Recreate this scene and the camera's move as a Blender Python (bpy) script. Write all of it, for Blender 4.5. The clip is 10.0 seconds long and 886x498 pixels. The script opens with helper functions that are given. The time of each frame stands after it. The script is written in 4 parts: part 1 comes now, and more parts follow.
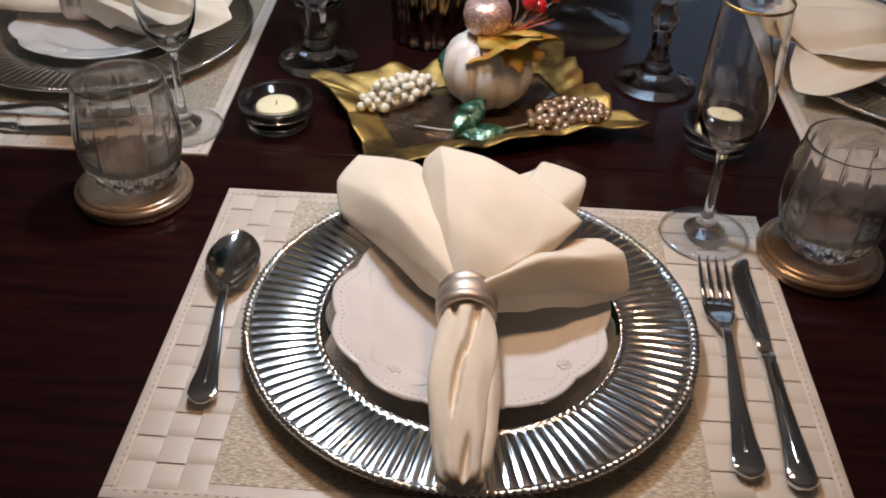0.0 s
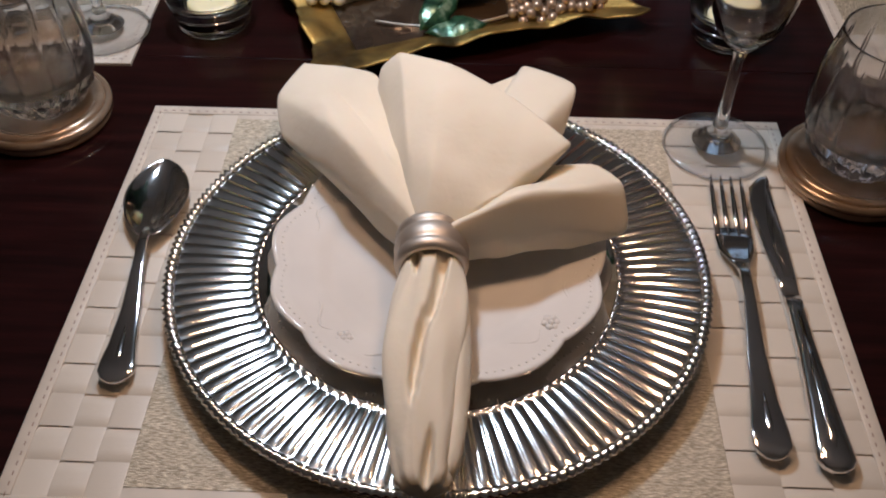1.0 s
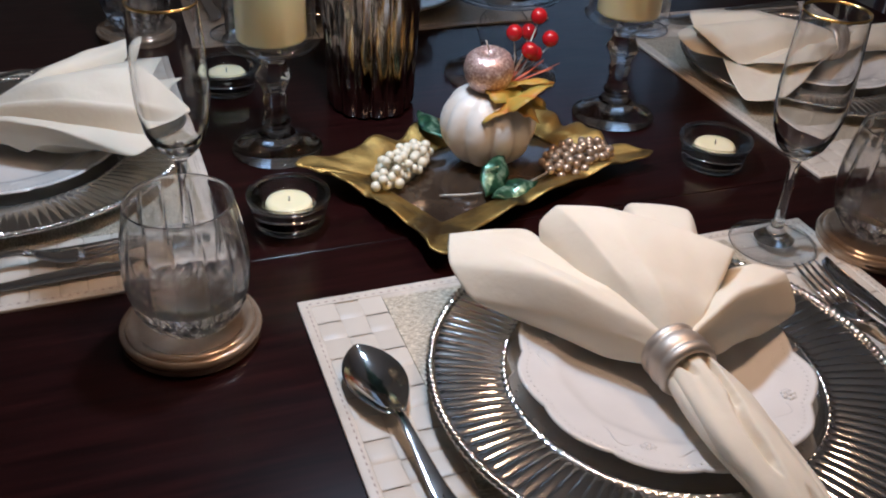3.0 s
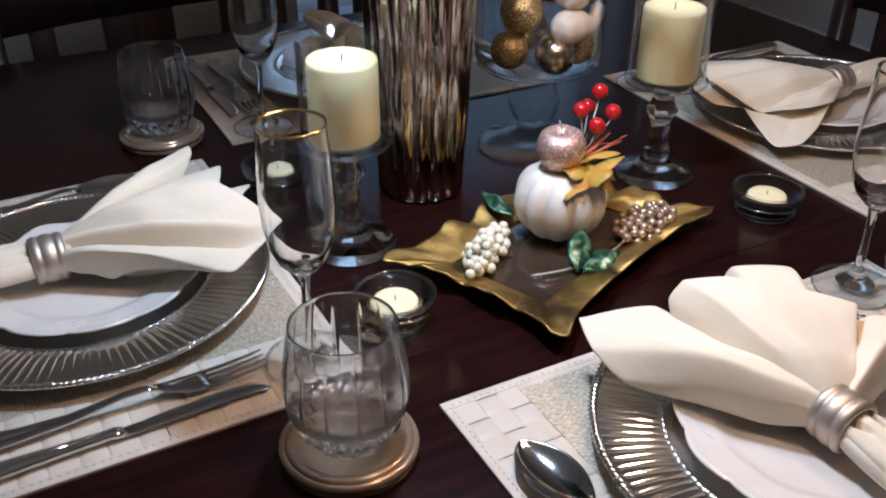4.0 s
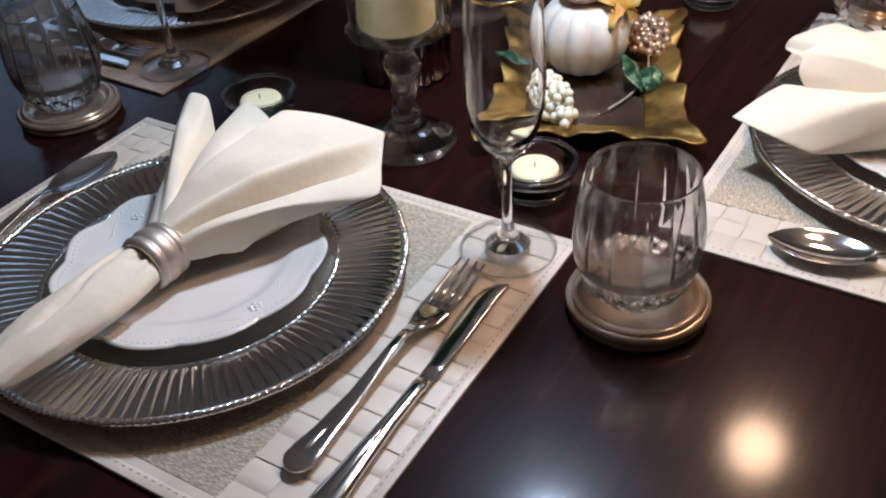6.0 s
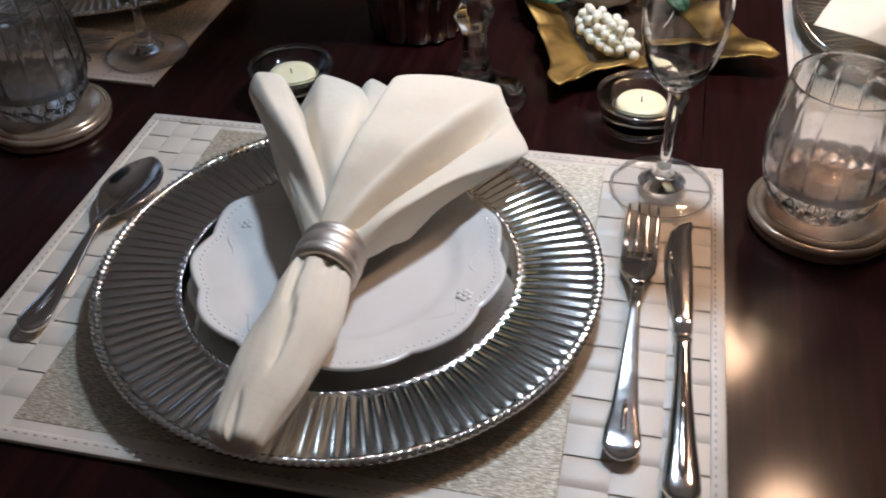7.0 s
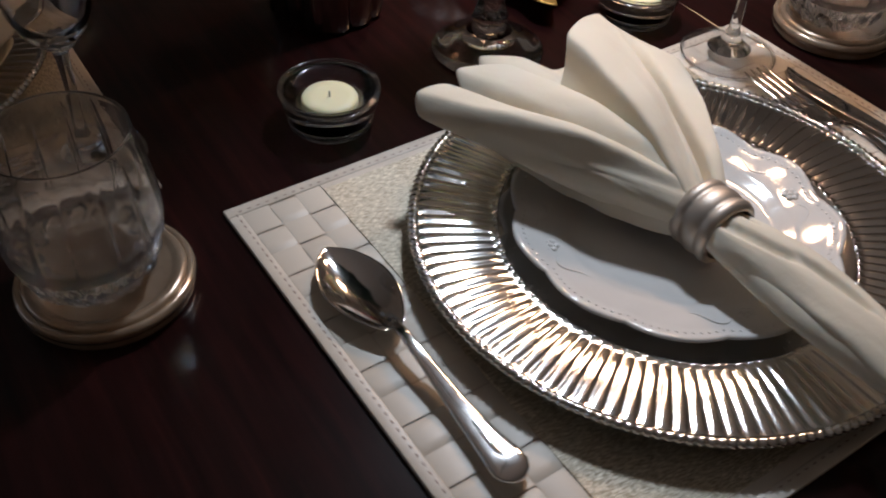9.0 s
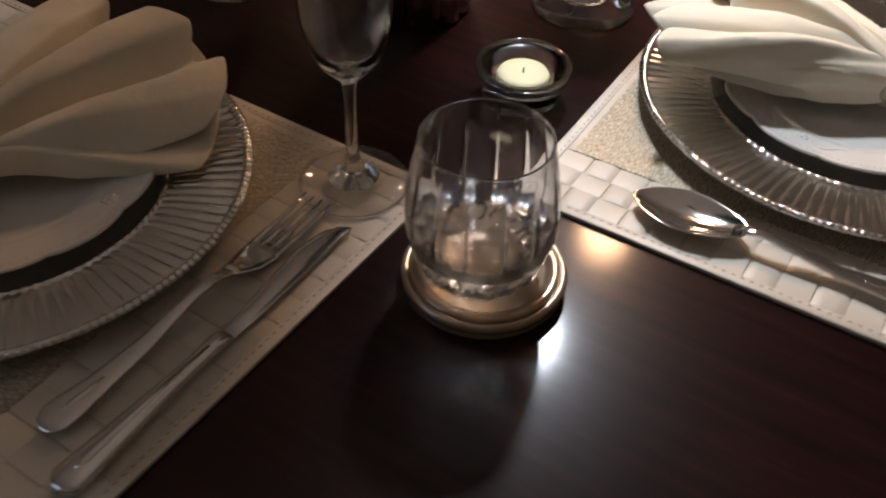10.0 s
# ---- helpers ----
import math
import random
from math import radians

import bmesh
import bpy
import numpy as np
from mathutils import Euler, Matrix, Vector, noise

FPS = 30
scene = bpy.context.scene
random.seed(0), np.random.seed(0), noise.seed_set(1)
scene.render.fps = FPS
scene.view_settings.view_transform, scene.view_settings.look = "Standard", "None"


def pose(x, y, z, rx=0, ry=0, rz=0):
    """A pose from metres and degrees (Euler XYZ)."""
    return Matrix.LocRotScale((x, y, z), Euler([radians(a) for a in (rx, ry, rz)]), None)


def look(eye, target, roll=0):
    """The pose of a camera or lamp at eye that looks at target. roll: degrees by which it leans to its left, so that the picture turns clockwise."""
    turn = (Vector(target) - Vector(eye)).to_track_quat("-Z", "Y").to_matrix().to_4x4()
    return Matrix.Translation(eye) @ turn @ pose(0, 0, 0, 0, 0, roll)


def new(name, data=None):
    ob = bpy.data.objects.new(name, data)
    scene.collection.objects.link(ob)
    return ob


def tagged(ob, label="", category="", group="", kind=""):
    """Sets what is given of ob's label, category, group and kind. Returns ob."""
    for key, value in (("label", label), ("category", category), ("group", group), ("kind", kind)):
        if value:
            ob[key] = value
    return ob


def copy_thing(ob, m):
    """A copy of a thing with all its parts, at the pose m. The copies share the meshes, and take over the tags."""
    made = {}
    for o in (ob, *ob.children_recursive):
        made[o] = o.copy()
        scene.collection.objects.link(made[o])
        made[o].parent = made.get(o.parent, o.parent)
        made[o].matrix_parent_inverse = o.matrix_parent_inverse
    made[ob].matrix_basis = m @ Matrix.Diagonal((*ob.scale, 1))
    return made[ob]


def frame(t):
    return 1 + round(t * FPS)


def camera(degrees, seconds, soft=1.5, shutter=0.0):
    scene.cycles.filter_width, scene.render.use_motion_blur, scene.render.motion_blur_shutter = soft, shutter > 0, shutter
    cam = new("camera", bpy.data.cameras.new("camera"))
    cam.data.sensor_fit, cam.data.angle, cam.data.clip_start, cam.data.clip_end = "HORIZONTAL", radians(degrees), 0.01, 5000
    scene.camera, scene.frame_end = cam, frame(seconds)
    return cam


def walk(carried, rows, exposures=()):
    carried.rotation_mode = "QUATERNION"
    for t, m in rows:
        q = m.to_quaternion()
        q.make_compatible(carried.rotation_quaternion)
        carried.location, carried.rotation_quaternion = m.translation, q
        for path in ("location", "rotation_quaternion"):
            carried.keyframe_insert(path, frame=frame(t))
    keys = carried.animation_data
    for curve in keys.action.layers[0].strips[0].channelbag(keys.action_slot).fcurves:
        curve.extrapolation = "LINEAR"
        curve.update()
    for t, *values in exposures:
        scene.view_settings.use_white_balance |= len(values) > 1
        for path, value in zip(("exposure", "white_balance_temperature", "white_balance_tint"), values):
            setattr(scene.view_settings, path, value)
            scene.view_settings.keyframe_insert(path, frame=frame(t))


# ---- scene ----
cam = camera(50.6, 10.0, 1.9, 0.2)
PATH = [
    (0, (-0.013, -0.969, 1.228), (-0.076, 0.61, 0.002), 1.8),
    (0.5, (-0.006, -0.9, 1.203), (-0.085, 0.61, -0.107), 1.3),
    (1, (0.004, -0.854, 1.185), (-0.043, 0.546, -0.242), 0.4),
    (1.5, (0.007, -0.85, 1.172), (-0.03, 0.509, -0.295), 0.1),
    (1.8, (-0.015, -0.852, 1.177), (-0.041, 0.483, -0.311), 0.3),
    (2, (-0.064, -0.872, 1.169), (0.042, 0.562, -0.221), 2.5),
    (2.5, (-0.215, -0.899, 1.183), (0.196, 0.654, -0.009), 3.4),
    (3.8, (-0.455, -0.788, 1.203), (0.327, 0.736, 0.171), 1.3),
    (4, (-0.482, -0.786, 1.227), (0.32, 0.733, 0.201), 0.1),
    (4.5, (-0.572, -0.782, 1.247), (0.369, 0.715, 0.313), 0.2),
    (5, (-0.662, -0.746, 1.224), (0.357, 0.659, 0.23), 1.0),
    (5.2, (-0.683, -0.7, 1.207), (0.39, 0.643, 0.184), 0.0),
    (6.5, (-0.841, -0.335, 1.189), (0.563, 0.263, -0.103), -4.1),
    (7, (-0.859, -0.188, 1.173), (0.615, 0.2, -0.121), -2.1),
    (7.5, (-0.832, -0.064, 1.169), (0.643, 0.124, -0.169), -0.3),
    (8, (-0.803, 0.066, 1.15), (0.632, -0.106, -0.232), 2.7),
    (8.5, (-0.794, 0.215, 1.156), (0.553, -0.325, -0.22), 2.3),
    (9, (-0.705, 0.343, 1.153), (0.485, -0.482, -0.226), 3.0),
    (9.5, (-0.595, 0.496, 1.157), (0.365, -0.598, -0.215), 4.8),
    (10, (-0.486, 0.642, 1.164), (0.282, -0.59, -0.212), 1.9),
]
EXPOSURES = [(0.0, 0.0, 5900, 13), (1.0, -0.24, 5800, 13), (1.8, -0.3, 5500, 12), (2.5, -0.15, 5450, 12), (4.0, 0.32, 5350, 12), (5.2, 0.42, 5400, 12), (6.5, 0.42, 5650, 13), (8.0, 0.08, 5900, 14), (9.0, 0.09, 6200, 16), (9.5, 0.13, 6250, 16), (10.0, 0.78, 6650, 16)]
walk(cam, [(t, look(eye, target, roll)) for t, eye, target, roll in PATH], EXPOSURES)

# ---- world and lamps ----
world = bpy.data.worlds.new("dusk")
scene.world = world
world.use_nodes = True
wn = world.node_tree
sky = wn.nodes.new("ShaderNodeTexSky")
sky.sky_type = "NISHITA"
sky.sun_disc = False
sky.sun_elevation = radians(3)
sky.sun_rotation = radians(150)
wn.links.new(sky.outputs["Color"], wn.nodes["Background"].inputs["Color"])
wn.nodes["Background"].inputs["Strength"].default_value = 0.10

TOP = 0.76
scene.view_settings.exposure = 0.0


def lamp(name, place, power, color, radius):
    data = bpy.data.lights.new(name, "POINT")
    data.energy, data.color, data.shadow_soft_size = power, color, radius
    ob = new(name, data)
    ob.location = place
    return ob


WHITE = (-0.135, -0.163, 1.341)
WARM = [(0.135, -0.342, 1.341), (-0.125, -0.412, 1.341)]
lamp("white_bulb_light", WHITE, 10.5, (0.79, 0.91, 1.0), 0.030)
for place in WARM:
    lamp("warm_bulb_light", place, 4.2, (1.0, 0.60, 0.33), 0.036)
day = bpy.data.lights.new("window_daylight", "AREA")
day.shape, day.size, day.size_y, day.energy, day.color = "RECTANGLE", 1.25, 1.8, 13.0, (0.57, 0.74, 0.96)
day_ob = new("window_daylight", day)
day_ob.matrix_world = pose(1.105, 2.22, 1.1, -90, 0, 0)

# ---- materials ----


def mat(name, color, rough=0.5, metal=0.0, **more):
    m = bpy.data.materials.new(name)
    m.use_nodes = True
    b = m.node_tree.nodes["Principled BSDF"]
    b.inputs["Base Color"].default_value = (*color, 1)
    b.inputs["Roughness"].default_value = rough
    b.inputs["Metallic"].default_value = metal
    for key, value in more.items():
        b.inputs[key.replace("_", " ")].default_value = value
    return m


def node(m, kind, **values):
    n = m.node_tree.nodes.new(kind)
    for key, value in values.items():
        n.inputs[key.replace("_", " ")].default_value = value
    return n


def coords(m, scale=(1, 1, 1), space="Object"):
    t = m.node_tree.nodes.new("ShaderNodeTexCoord")
    p = node(m, "ShaderNodeMapping", Scale=scale)
    m.node_tree.links.new(t.outputs[space], p.inputs["Vector"])
    return p.outputs["Vector"]


def ramp(m, source, stops):
    r = m.node_tree.nodes.new("ShaderNodeValToRGB")
    while len(r.color_ramp.elements) < len(stops):
        r.color_ramp.elements.new(0.5)
    for e, (at, c) in zip(r.color_ramp.elements, stops):
        e.position, e.color = at, (*c, 1)
    m.node_tree.links.new(source, r.inputs["Fac"])
    return r.outputs["Color"]


def noise_of(m, scale, detail=4.0, stretch=(1, 1, 1), rough=0.5):
    n = node(m, "ShaderNodeTexNoise", Scale=scale, Detail=detail, Roughness=rough)
    m.node_tree.links.new(coords(m, stretch), n.inputs["Vector"])
    return n.outputs["Fac"]


def set_color(m, socket):
    m.node_tree.links.new(socket, m.node_tree.nodes["Principled BSDF"].inputs["Base Color"])


def set_rough(m, source, low, high):
    r = node(m, "ShaderNodeMapRange", To_Min=low, To_Max=high)
    m.node_tree.links.new(source, r.inputs["Value"])
    m.node_tree.links.new(r.outputs["Result"], m.node_tree.nodes["Principled BSDF"].inputs["Roughness"])


def set_bump(m, source, strength, distance):
    b = node(m, "ShaderNodeBump", Strength=strength, Distance=distance)
    m.node_tree.links.new(source, b.inputs["Height"])
    m.node_tree.links.new(b.outputs["Normal"], m.node_tree.nodes["Principled BSDF"].inputs["Normal"])


def thin_glass(name, tint=(0.97, 0.98, 0.98), ior=1.45, rough=0.0):
    """Thin clear glass: see-through, with gloss that grows at grazing angles."""
    m = bpy.data.materials.new(name)
    m.use_nodes = True
    t = m.node_tree
    clear = t.nodes.new("ShaderNodeBsdfTransparent")
    clear.inputs["Color"].default_value = (*tint, 1)
    gloss = t.nodes.new("ShaderNodeBsdfGlossy")
    gloss.inputs["Roughness"].default_value = rough
    facing = t.nodes.new("ShaderNodeLayerWeight")
    facing.inputs["Blend"].default_value = 0.5
    power = t.nodes.new("ShaderNodeMath")
    power.operation = "POWER"
    power.inputs[1].default_value = 4.0
    t.links.new(facing.outputs["Facing"], power.inputs[0])
    f = t.nodes.new("ShaderNodeMapRange")
    f.inputs["To Min"].default_value, f.inputs["To Max"].default_value = ((ior - 1) / (ior + 1)) ** 2, 0.95
    t.links.new(power.outputs["Value"], f.inputs["Value"])
    mix = t.nodes.new("ShaderNodeMixShader")
    t.links.new(f.outputs["Result"], mix.inputs["Fac"])
    t.links.new(clear.outputs["BSDF"], mix.inputs[1])
    t.links.new(gloss.outputs["BSDF"], mix.inputs[2])
    t.links.new(mix.outputs["Shader"], t.nodes["Material Output"].inputs["Surface"])
    return m


WOOD = mat("espresso wood", (0.02, 0.006, 0.005), 0.3, Coat_Weight=0.44, Coat_Roughness=0.12, Coat_IOR=1.45, Specular_IOR_Level=0.06)
set_color(WOOD, ramp(WOOD, noise_of(WOOD, 9, 6, (1, 14, 1), 0.6), [(0.3, (0.006, 0.0018, 0.0017)), (0.6, (0.017, 0.0040, 0.0038)), (0.8, (0.030, 0.0070, 0.0058))]))
set_rough(WOOD, noise_of(WOOD, 30, 5), 0.26, 0.38)
set_bump(WOOD, noise_of(WOOD, 8, 2), 0.02, 0.002)

CHAIR_WOOD = mat("dark chair wood", (0.012, 0.006, 0.006), 0.3)
set_color(CHAIR_WOOD, ramp(CHAIR_WOOD, noise_of(CHAIR_WOOD, 12, 5, (9, 1, 1)), [(0.3, (0.014, 0.007, 0.007)), (0.75, (0.042, 0.020, 0.018))]))
set_rough(CHAIR_WOOD, noise_of(CHAIR_WOOD, 18), 0.25, 0.45)

WEAVE = mat("cream woven vinyl", (0.6, 0.54, 0.46), 0.42)
geo = WEAVE.node_tree.nodes.new("ShaderNodeObjectInfo")
set_color(WEAVE, ramp(WEAVE, geo.outputs["Random"], [(0.0, (0.61, 0.55, 0.465)), (0.5, (0.645, 0.585, 0.495)), (1.0, (0.585, 0.525, 0.44))]))
set_rough(WEAVE, noise_of(WEAVE, 60), 0.35, 0.55)
set_bump(WEAVE, noise_of(WEAVE, 500, 3, (1, 4, 1)), 0.15, 0.0005)
BORDER = mat("cream vinyl border", (0.62, 0.56, 0.48), 0.45)
set_color(BORDER, ramp(BORDER, noise_of(BORDER, 40, 5), [(0.3, (0.56, 0.50, 0.42)), (0.7, (0.68, 0.61, 0.52))]))
SLIT = mat("dark slit", (0.49, 0.42, 0.345), 0.8)
STITCH = mat("brown stitching", (0.35, 0.26, 0.21), 0.8)
STAIN = mat("pink stain", (0.62, 0.30, 0.24), 0.6)

GLITTER = mat("champagne metallic cloth", (0.42, 0.37, 0.27), 0.5, 0.3)
set_color(GLITTER, ramp(GLITTER, noise_of(GLITTER, 260, 4, (1, 7, 1)), [(0.33, (0.28, 0.23, 0.155)), (0.50, (0.53, 0.46, 0.335)), (0.66, (0.88, 0.81, 0.67))]))
set_rough(GLITTER, noise_of(GLITTER, 700, 2), 0.15, 0.6)
set_bump(GLITTER, noise_of(GLITTER, 420, 3, (1, 5, 1)), 0.6, 0.0012)

SILVER = mat("polished silver", (0.76, 0.745, 0.71), 0.12, 1.0)
set_rough(SILVER, noise_of(SILVER, 90, 5), 0.08, 0.16)
set_bump(SILVER, noise_of(SILVER, 160, 3), 0.04, 0.001)
MIRROR = mat("mirror silver", (0.76, 0.74, 0.70), 0.05, 1.0)
set_rough(MIRROR, noise_of(MIRROR, 90, 5), 0.03, 0.09)
STEEL = mat("stainless steel", (0.70, 0.68, 0.66), 0.07, 1.0)
set_rough(STEEL, noise_of(STEEL, 120, 5), 0.05, 0.13)
RINGM = mat("champagne satin metal", (0.52, 0.45, 0.38), 0.45, 0.85)
set_rough(RINGM, noise_of(RINGM, 200, 4), 0.42, 0.56)
CERAMIC = mat("white glazed ceramic", (0.80, 0.77, 0.72), 0.09, Coat_Weight=0.4)
set_color(CERAMIC, ramp(CERAMIC, noise_of(CERAMIC, 25, 4), [(0.3, (0.68, 0.65, 0.61)), (0.7, (0.74, 0.71, 0.67))]))
LINEN = mat("ivory cotton", (0.84, 0.78, 0.67), 0.85, Sheen_Weight=0.15, Subsurface_Weight=0.12, Subsurface_Radius=(0.006, 0.004, 0.0025))
set_color(LINEN, ramp(LINEN, noise_of(LINEN, 18, 5), [(0.3, (0.715, 0.635, 0.50)), (0.7, (0.775, 0.70, 0.565))]))
set_bump(LINEN, noise_of(LINEN, 34, 7), 0.40, 0.004)
COASTER = mat("champagne lacquer", (0.50, 0.40, 0.30), 0.3, 0.65)
set_rough(COASTER, noise_of(COASTER, 50, 5), 0.14, 0.28)
set_color(COASTER, ramp(COASTER, noise_of(COASTER, 60, 4), [(0.3, (0.37, 0.26, 0.175)), (0.7, (0.52, 0.40, 0.29))]))
GLASS = mat("clear crystal", (1, 1, 1), 0.015, IOR=1.5, Transmission_Weight=1.0)

THIN = thin_glass("thin clear glass", (0.985, 0.99, 0.99), 1.45, 0.02)
THINCUT = thin_glass("thin cut glass", (0.98, 0.985, 0.99), 1.55, 0.03)


CRYSTAL = mat("lead crystal", (1, 1, 1), 0.012, IOR=1.5, Transmission_Weight=1.0)
set_bump(CRYSTAL, noise_of(CRYSTAL, 70, 2), 0.05, 0.003)
passing = CRYSTAL.node_tree.nodes.new("ShaderNodeBsdfTransparent")
clear_mix = node(CRYSTAL, "ShaderNodeMixShader", Fac=0.11)
for a, b in ((CRYSTAL.node_tree.nodes["Principled BSDF"].outputs[0], clear_mix.inputs[1]), (passing.outputs[0], clear_mix.inputs[2]), (clear_mix.outputs[0], CRYSTAL.node_tree.nodes["Material Output"].inputs["Surface"])):
    CRYSTAL.node_tree.links.new(a, b)
GOLDRIM = mat("gold rim", (0.85, 0.58, 0.22), 0.2, 1.0)
GOLD = mat("hammered gold leaf", (0.62, 0.44, 0.14), 0.36, 1.0)
set_color(GOLD, ramp(GOLD, noise_of(GOLD, 26, 7), [(0.36, (0.14, 0.09, 0.035)), (0.50, (0.42, 0.28, 0.085)), (0.64, (0.56, 0.38, 0.12)), (0.80, (0.72, 0.54, 0.22))]))
set_rough(GOLD, noise_of(GOLD, 70, 4), 0.36, 0.58)
set_bump(GOLD, noise_of(GOLD, 240, 4, (1, 4, 1)), 0.45, 0.0015)
TRAYDARK = mat("smoked tray glass", (0.028, 0.020, 0.014), 0.12, Coat_Weight=0.5)
set_color(TRAYDARK, ramp(TRAYDARK, noise_of(TRAYDARK, 14, 5), [(0.35, (0.030, 0.020, 0.014)), (0.7, (0.075, 0.052, 0.034))]))
WAX = mat("ivory wax", (0.88, 0.80, 0.52), 0.45, Subsurface_Weight=0.35, Subsurface_Radius=(0.012, 0.008, 0.003))
set_color(WAX, ramp(WAX, noise_of(WAX, 20, 3), [(0.3, (0.93, 0.78, 0.42)), (0.7, (0.95, 0.84, 0.50))]))
TEAWAX = mat("tealight wax", (0.86, 0.78, 0.50), 0.5, Subsurface_Weight=0.3, Subsurface_Radius=(0.01, 0.008, 0.004))
WICK = mat("wick", (0.25, 0.22, 0.18), 0.9)
MIRRORV = mat("mercury mirror glass", (0.48, 0.42, 0.38), 0.06, 1.0)
set_rough(MIRRORV, noise_of(MIRRORV, 40, 5, (1, 1, 0.2)), 0.03, 0.2)
set_color(MIRRORV, ramp(MIRRORV, noise_of(MIRRORV, 30, 6, (3, 3, 0.5)), [(0.3, (0.20, 0.16, 0.14)), (0.6, (0.52, 0.46, 0.42)), (0.8, (0.75, 0.66, 0.55))]))
set_bump(MIRRORV, noise_of(MIRRORV, 55, 4, (1, 1, 0.14)), 0.8, 0.006)
PUMPKIN = mat("pearl white pumpkin", (0.78, 0.72, 0.64), 0.35, Coat_Weight=0.2)
set_color(PUMPKIN, ramp(PUMPKIN, noise_of(PUMPKIN, 40, 6), [(0.3, (0.70, 0.62, 0.52)), (0.55, (0.80, 0.75, 0.68)), (0.8, (0.84, 0.80, 0.75))]))
set_bump(PUMPKIN, noise_of(PUMPKIN, 120, 4), 0.2, 0.001)
ROSE = mat("rose glitter", (0.62, 0.42, 0.36), 0.35, 0.6)
set_color(ROSE, ramp(ROSE, noise_of(ROSE, 420, 3), [(0.35, (0.42, 0.25, 0.21)), (0.55, (0.66, 0.46, 0.40)), (0.7, (0.95, 0.82, 0.74))]))
set_bump(ROSE, noise_of(ROSE, 600, 2), 0.7, 0.001)
PEARL = mat("cream pearl", (0.82, 0.78, 0.62), 0.28, Coat_Weight=0.4)
BRONZE = mat("bronze pearl", (0.55, 0.42, 0.31), 0.25, 0.7)
BERRY = mat("red berry", (0.42, 0.008, 0.012), 0.18, Coat_Weight=0.6)
LEAF = mat("metallic green leaf", (0.03, 0.16, 0.09), 0.28, 0.35)
set_color(LEAF, ramp(LEAF, noise_of(LEAF, 90, 4), [(0.36, (0.008, 0.035, 0.020)), (0.52, (0.035, 0.11, 0.055)), (0.66, (0.30, 0.42, 0.29))]))
set_bump(LEAF, noise_of(LEAF, 200, 3), 0.4, 0.001)
FALL = mat("autumn leaf", (0.5, 0.3, 0.03), 0.5)
set_color(FALL, ramp(FALL, noise_of(FALL, 35, 4), [(0.3, (0.50, 0.11, 0.02)), (0.45, (0.50, 0.28, 0.04)), (0.62, (0.34, 0.29, 0.06))]))
STRAW = mat("copper straw", (0.50, 0.12, 0.05), 0.5)
WIRE = mat("grey wire", (0.45, 0.43, 0.38), 0.45, 0.4)
DARKGREEN = mat("dark foliage", (0.02, 0.05, 0.025), 0.45)
set_color(DARKGREEN, ramp(DARKGREEN, noise_of(DARKGREEN, 50, 3), [(0.3, (0.010, 0.03, 0.014)), (0.7, (0.035, 0.08, 0.04))]))
WALL = mat("beige wall paint", (0.30, 0.27, 0.23), 0.85)
set_color(WALL, ramp(WALL, noise_of(WALL, 3, 6), [(0.3, (0.46, 0.42, 0.36)), (0.7, (0.53, 0.485, 0.42))]))
set_bump(WALL, noise_of(WALL, 180, 3), 0.1, 0.002)
CEIL = mat("white ceiling paint", (0.55, 0.53, 0.50), 0.9)
FLOOR = mat("dark wood floor", (0.06, 0.035, 0.022), 0.4)
set_color(FLOOR, ramp(FLOOR, noise_of(FLOOR, 5, 6, (1, 10, 1)), [(0.3, (0.04, 0.022, 0.014)), (0.7, (0.09, 0.055, 0.034))]))
TRIM = mat("white trim paint", (0.62, 0.60, 0.56), 0.45)
BLIND = mat("white blind slat", (0.66, 0.67, 0.68), 0.5)
trans = BLIND.node_tree.nodes.new("ShaderNodeBsdfTranslucent")
trans.inputs["Color"].default_value = (0.6, 0.62, 0.64, 1)
blend = node(BLIND, "ShaderNodeMixShader", Fac=0.4)
BLIND.node_tree.links.new(BLIND.node_tree.nodes["Principled BSDF"].outputs["BSDF"], blend.inputs[1])
BLIND.node_tree.links.new(trans.outputs["BSDF"], blend.inputs[2])
BLIND.node_tree.links.new(blend.outputs["Shader"], BLIND.node_tree.nodes["Material Output"].inputs["Surface"])
BRASS = mat("dark bronze", (0.10, 0.07, 0.05), 0.4, 0.9)

# ---- mesh tools ----


def part(name, bm, material, parent=None, label="", smooth=True, m=None):
    """Link a bmesh as one mesh object, under parent if given."""
    data = bpy.data.meshes.new(name)
    bmesh.ops.recalc_face_normals(bm, faces=bm.faces)
    bm.to_mesh(data)
    bm.free()
    if smooth:
        data.shade_smooth()
    data.materials.append(material)
    ob = new(name, data)
    if parent is not None:
        ob.parent = parent
    if m is not None:
        ob.matrix_local = m
    if label:
        ob["label"] = label
    return ob


def thing(name, label, category, m=None, group=""):
    ob = tagged(new(name), label, category, group)
    if m is not None:
        ob.matrix_world = m
    return ob


def grid_mesh(bm, rows, close_u=False, close_v=False):
    """Add a quad sheet from rows of points."""
    vs = [[bm.verts.new(p) for p in row] for row in rows]
    nr, nc = len(vs), len(vs[0])
    for i in range(nr if close_v else nr - 1):
        for j in range(nc if close_u else nc - 1):
            a, b = vs[i], vs[(i + 1) % nr]
            k = (j + 1) % nc
            bm.faces.new((a[j], a[k], b[k], b[j]))
    return vs


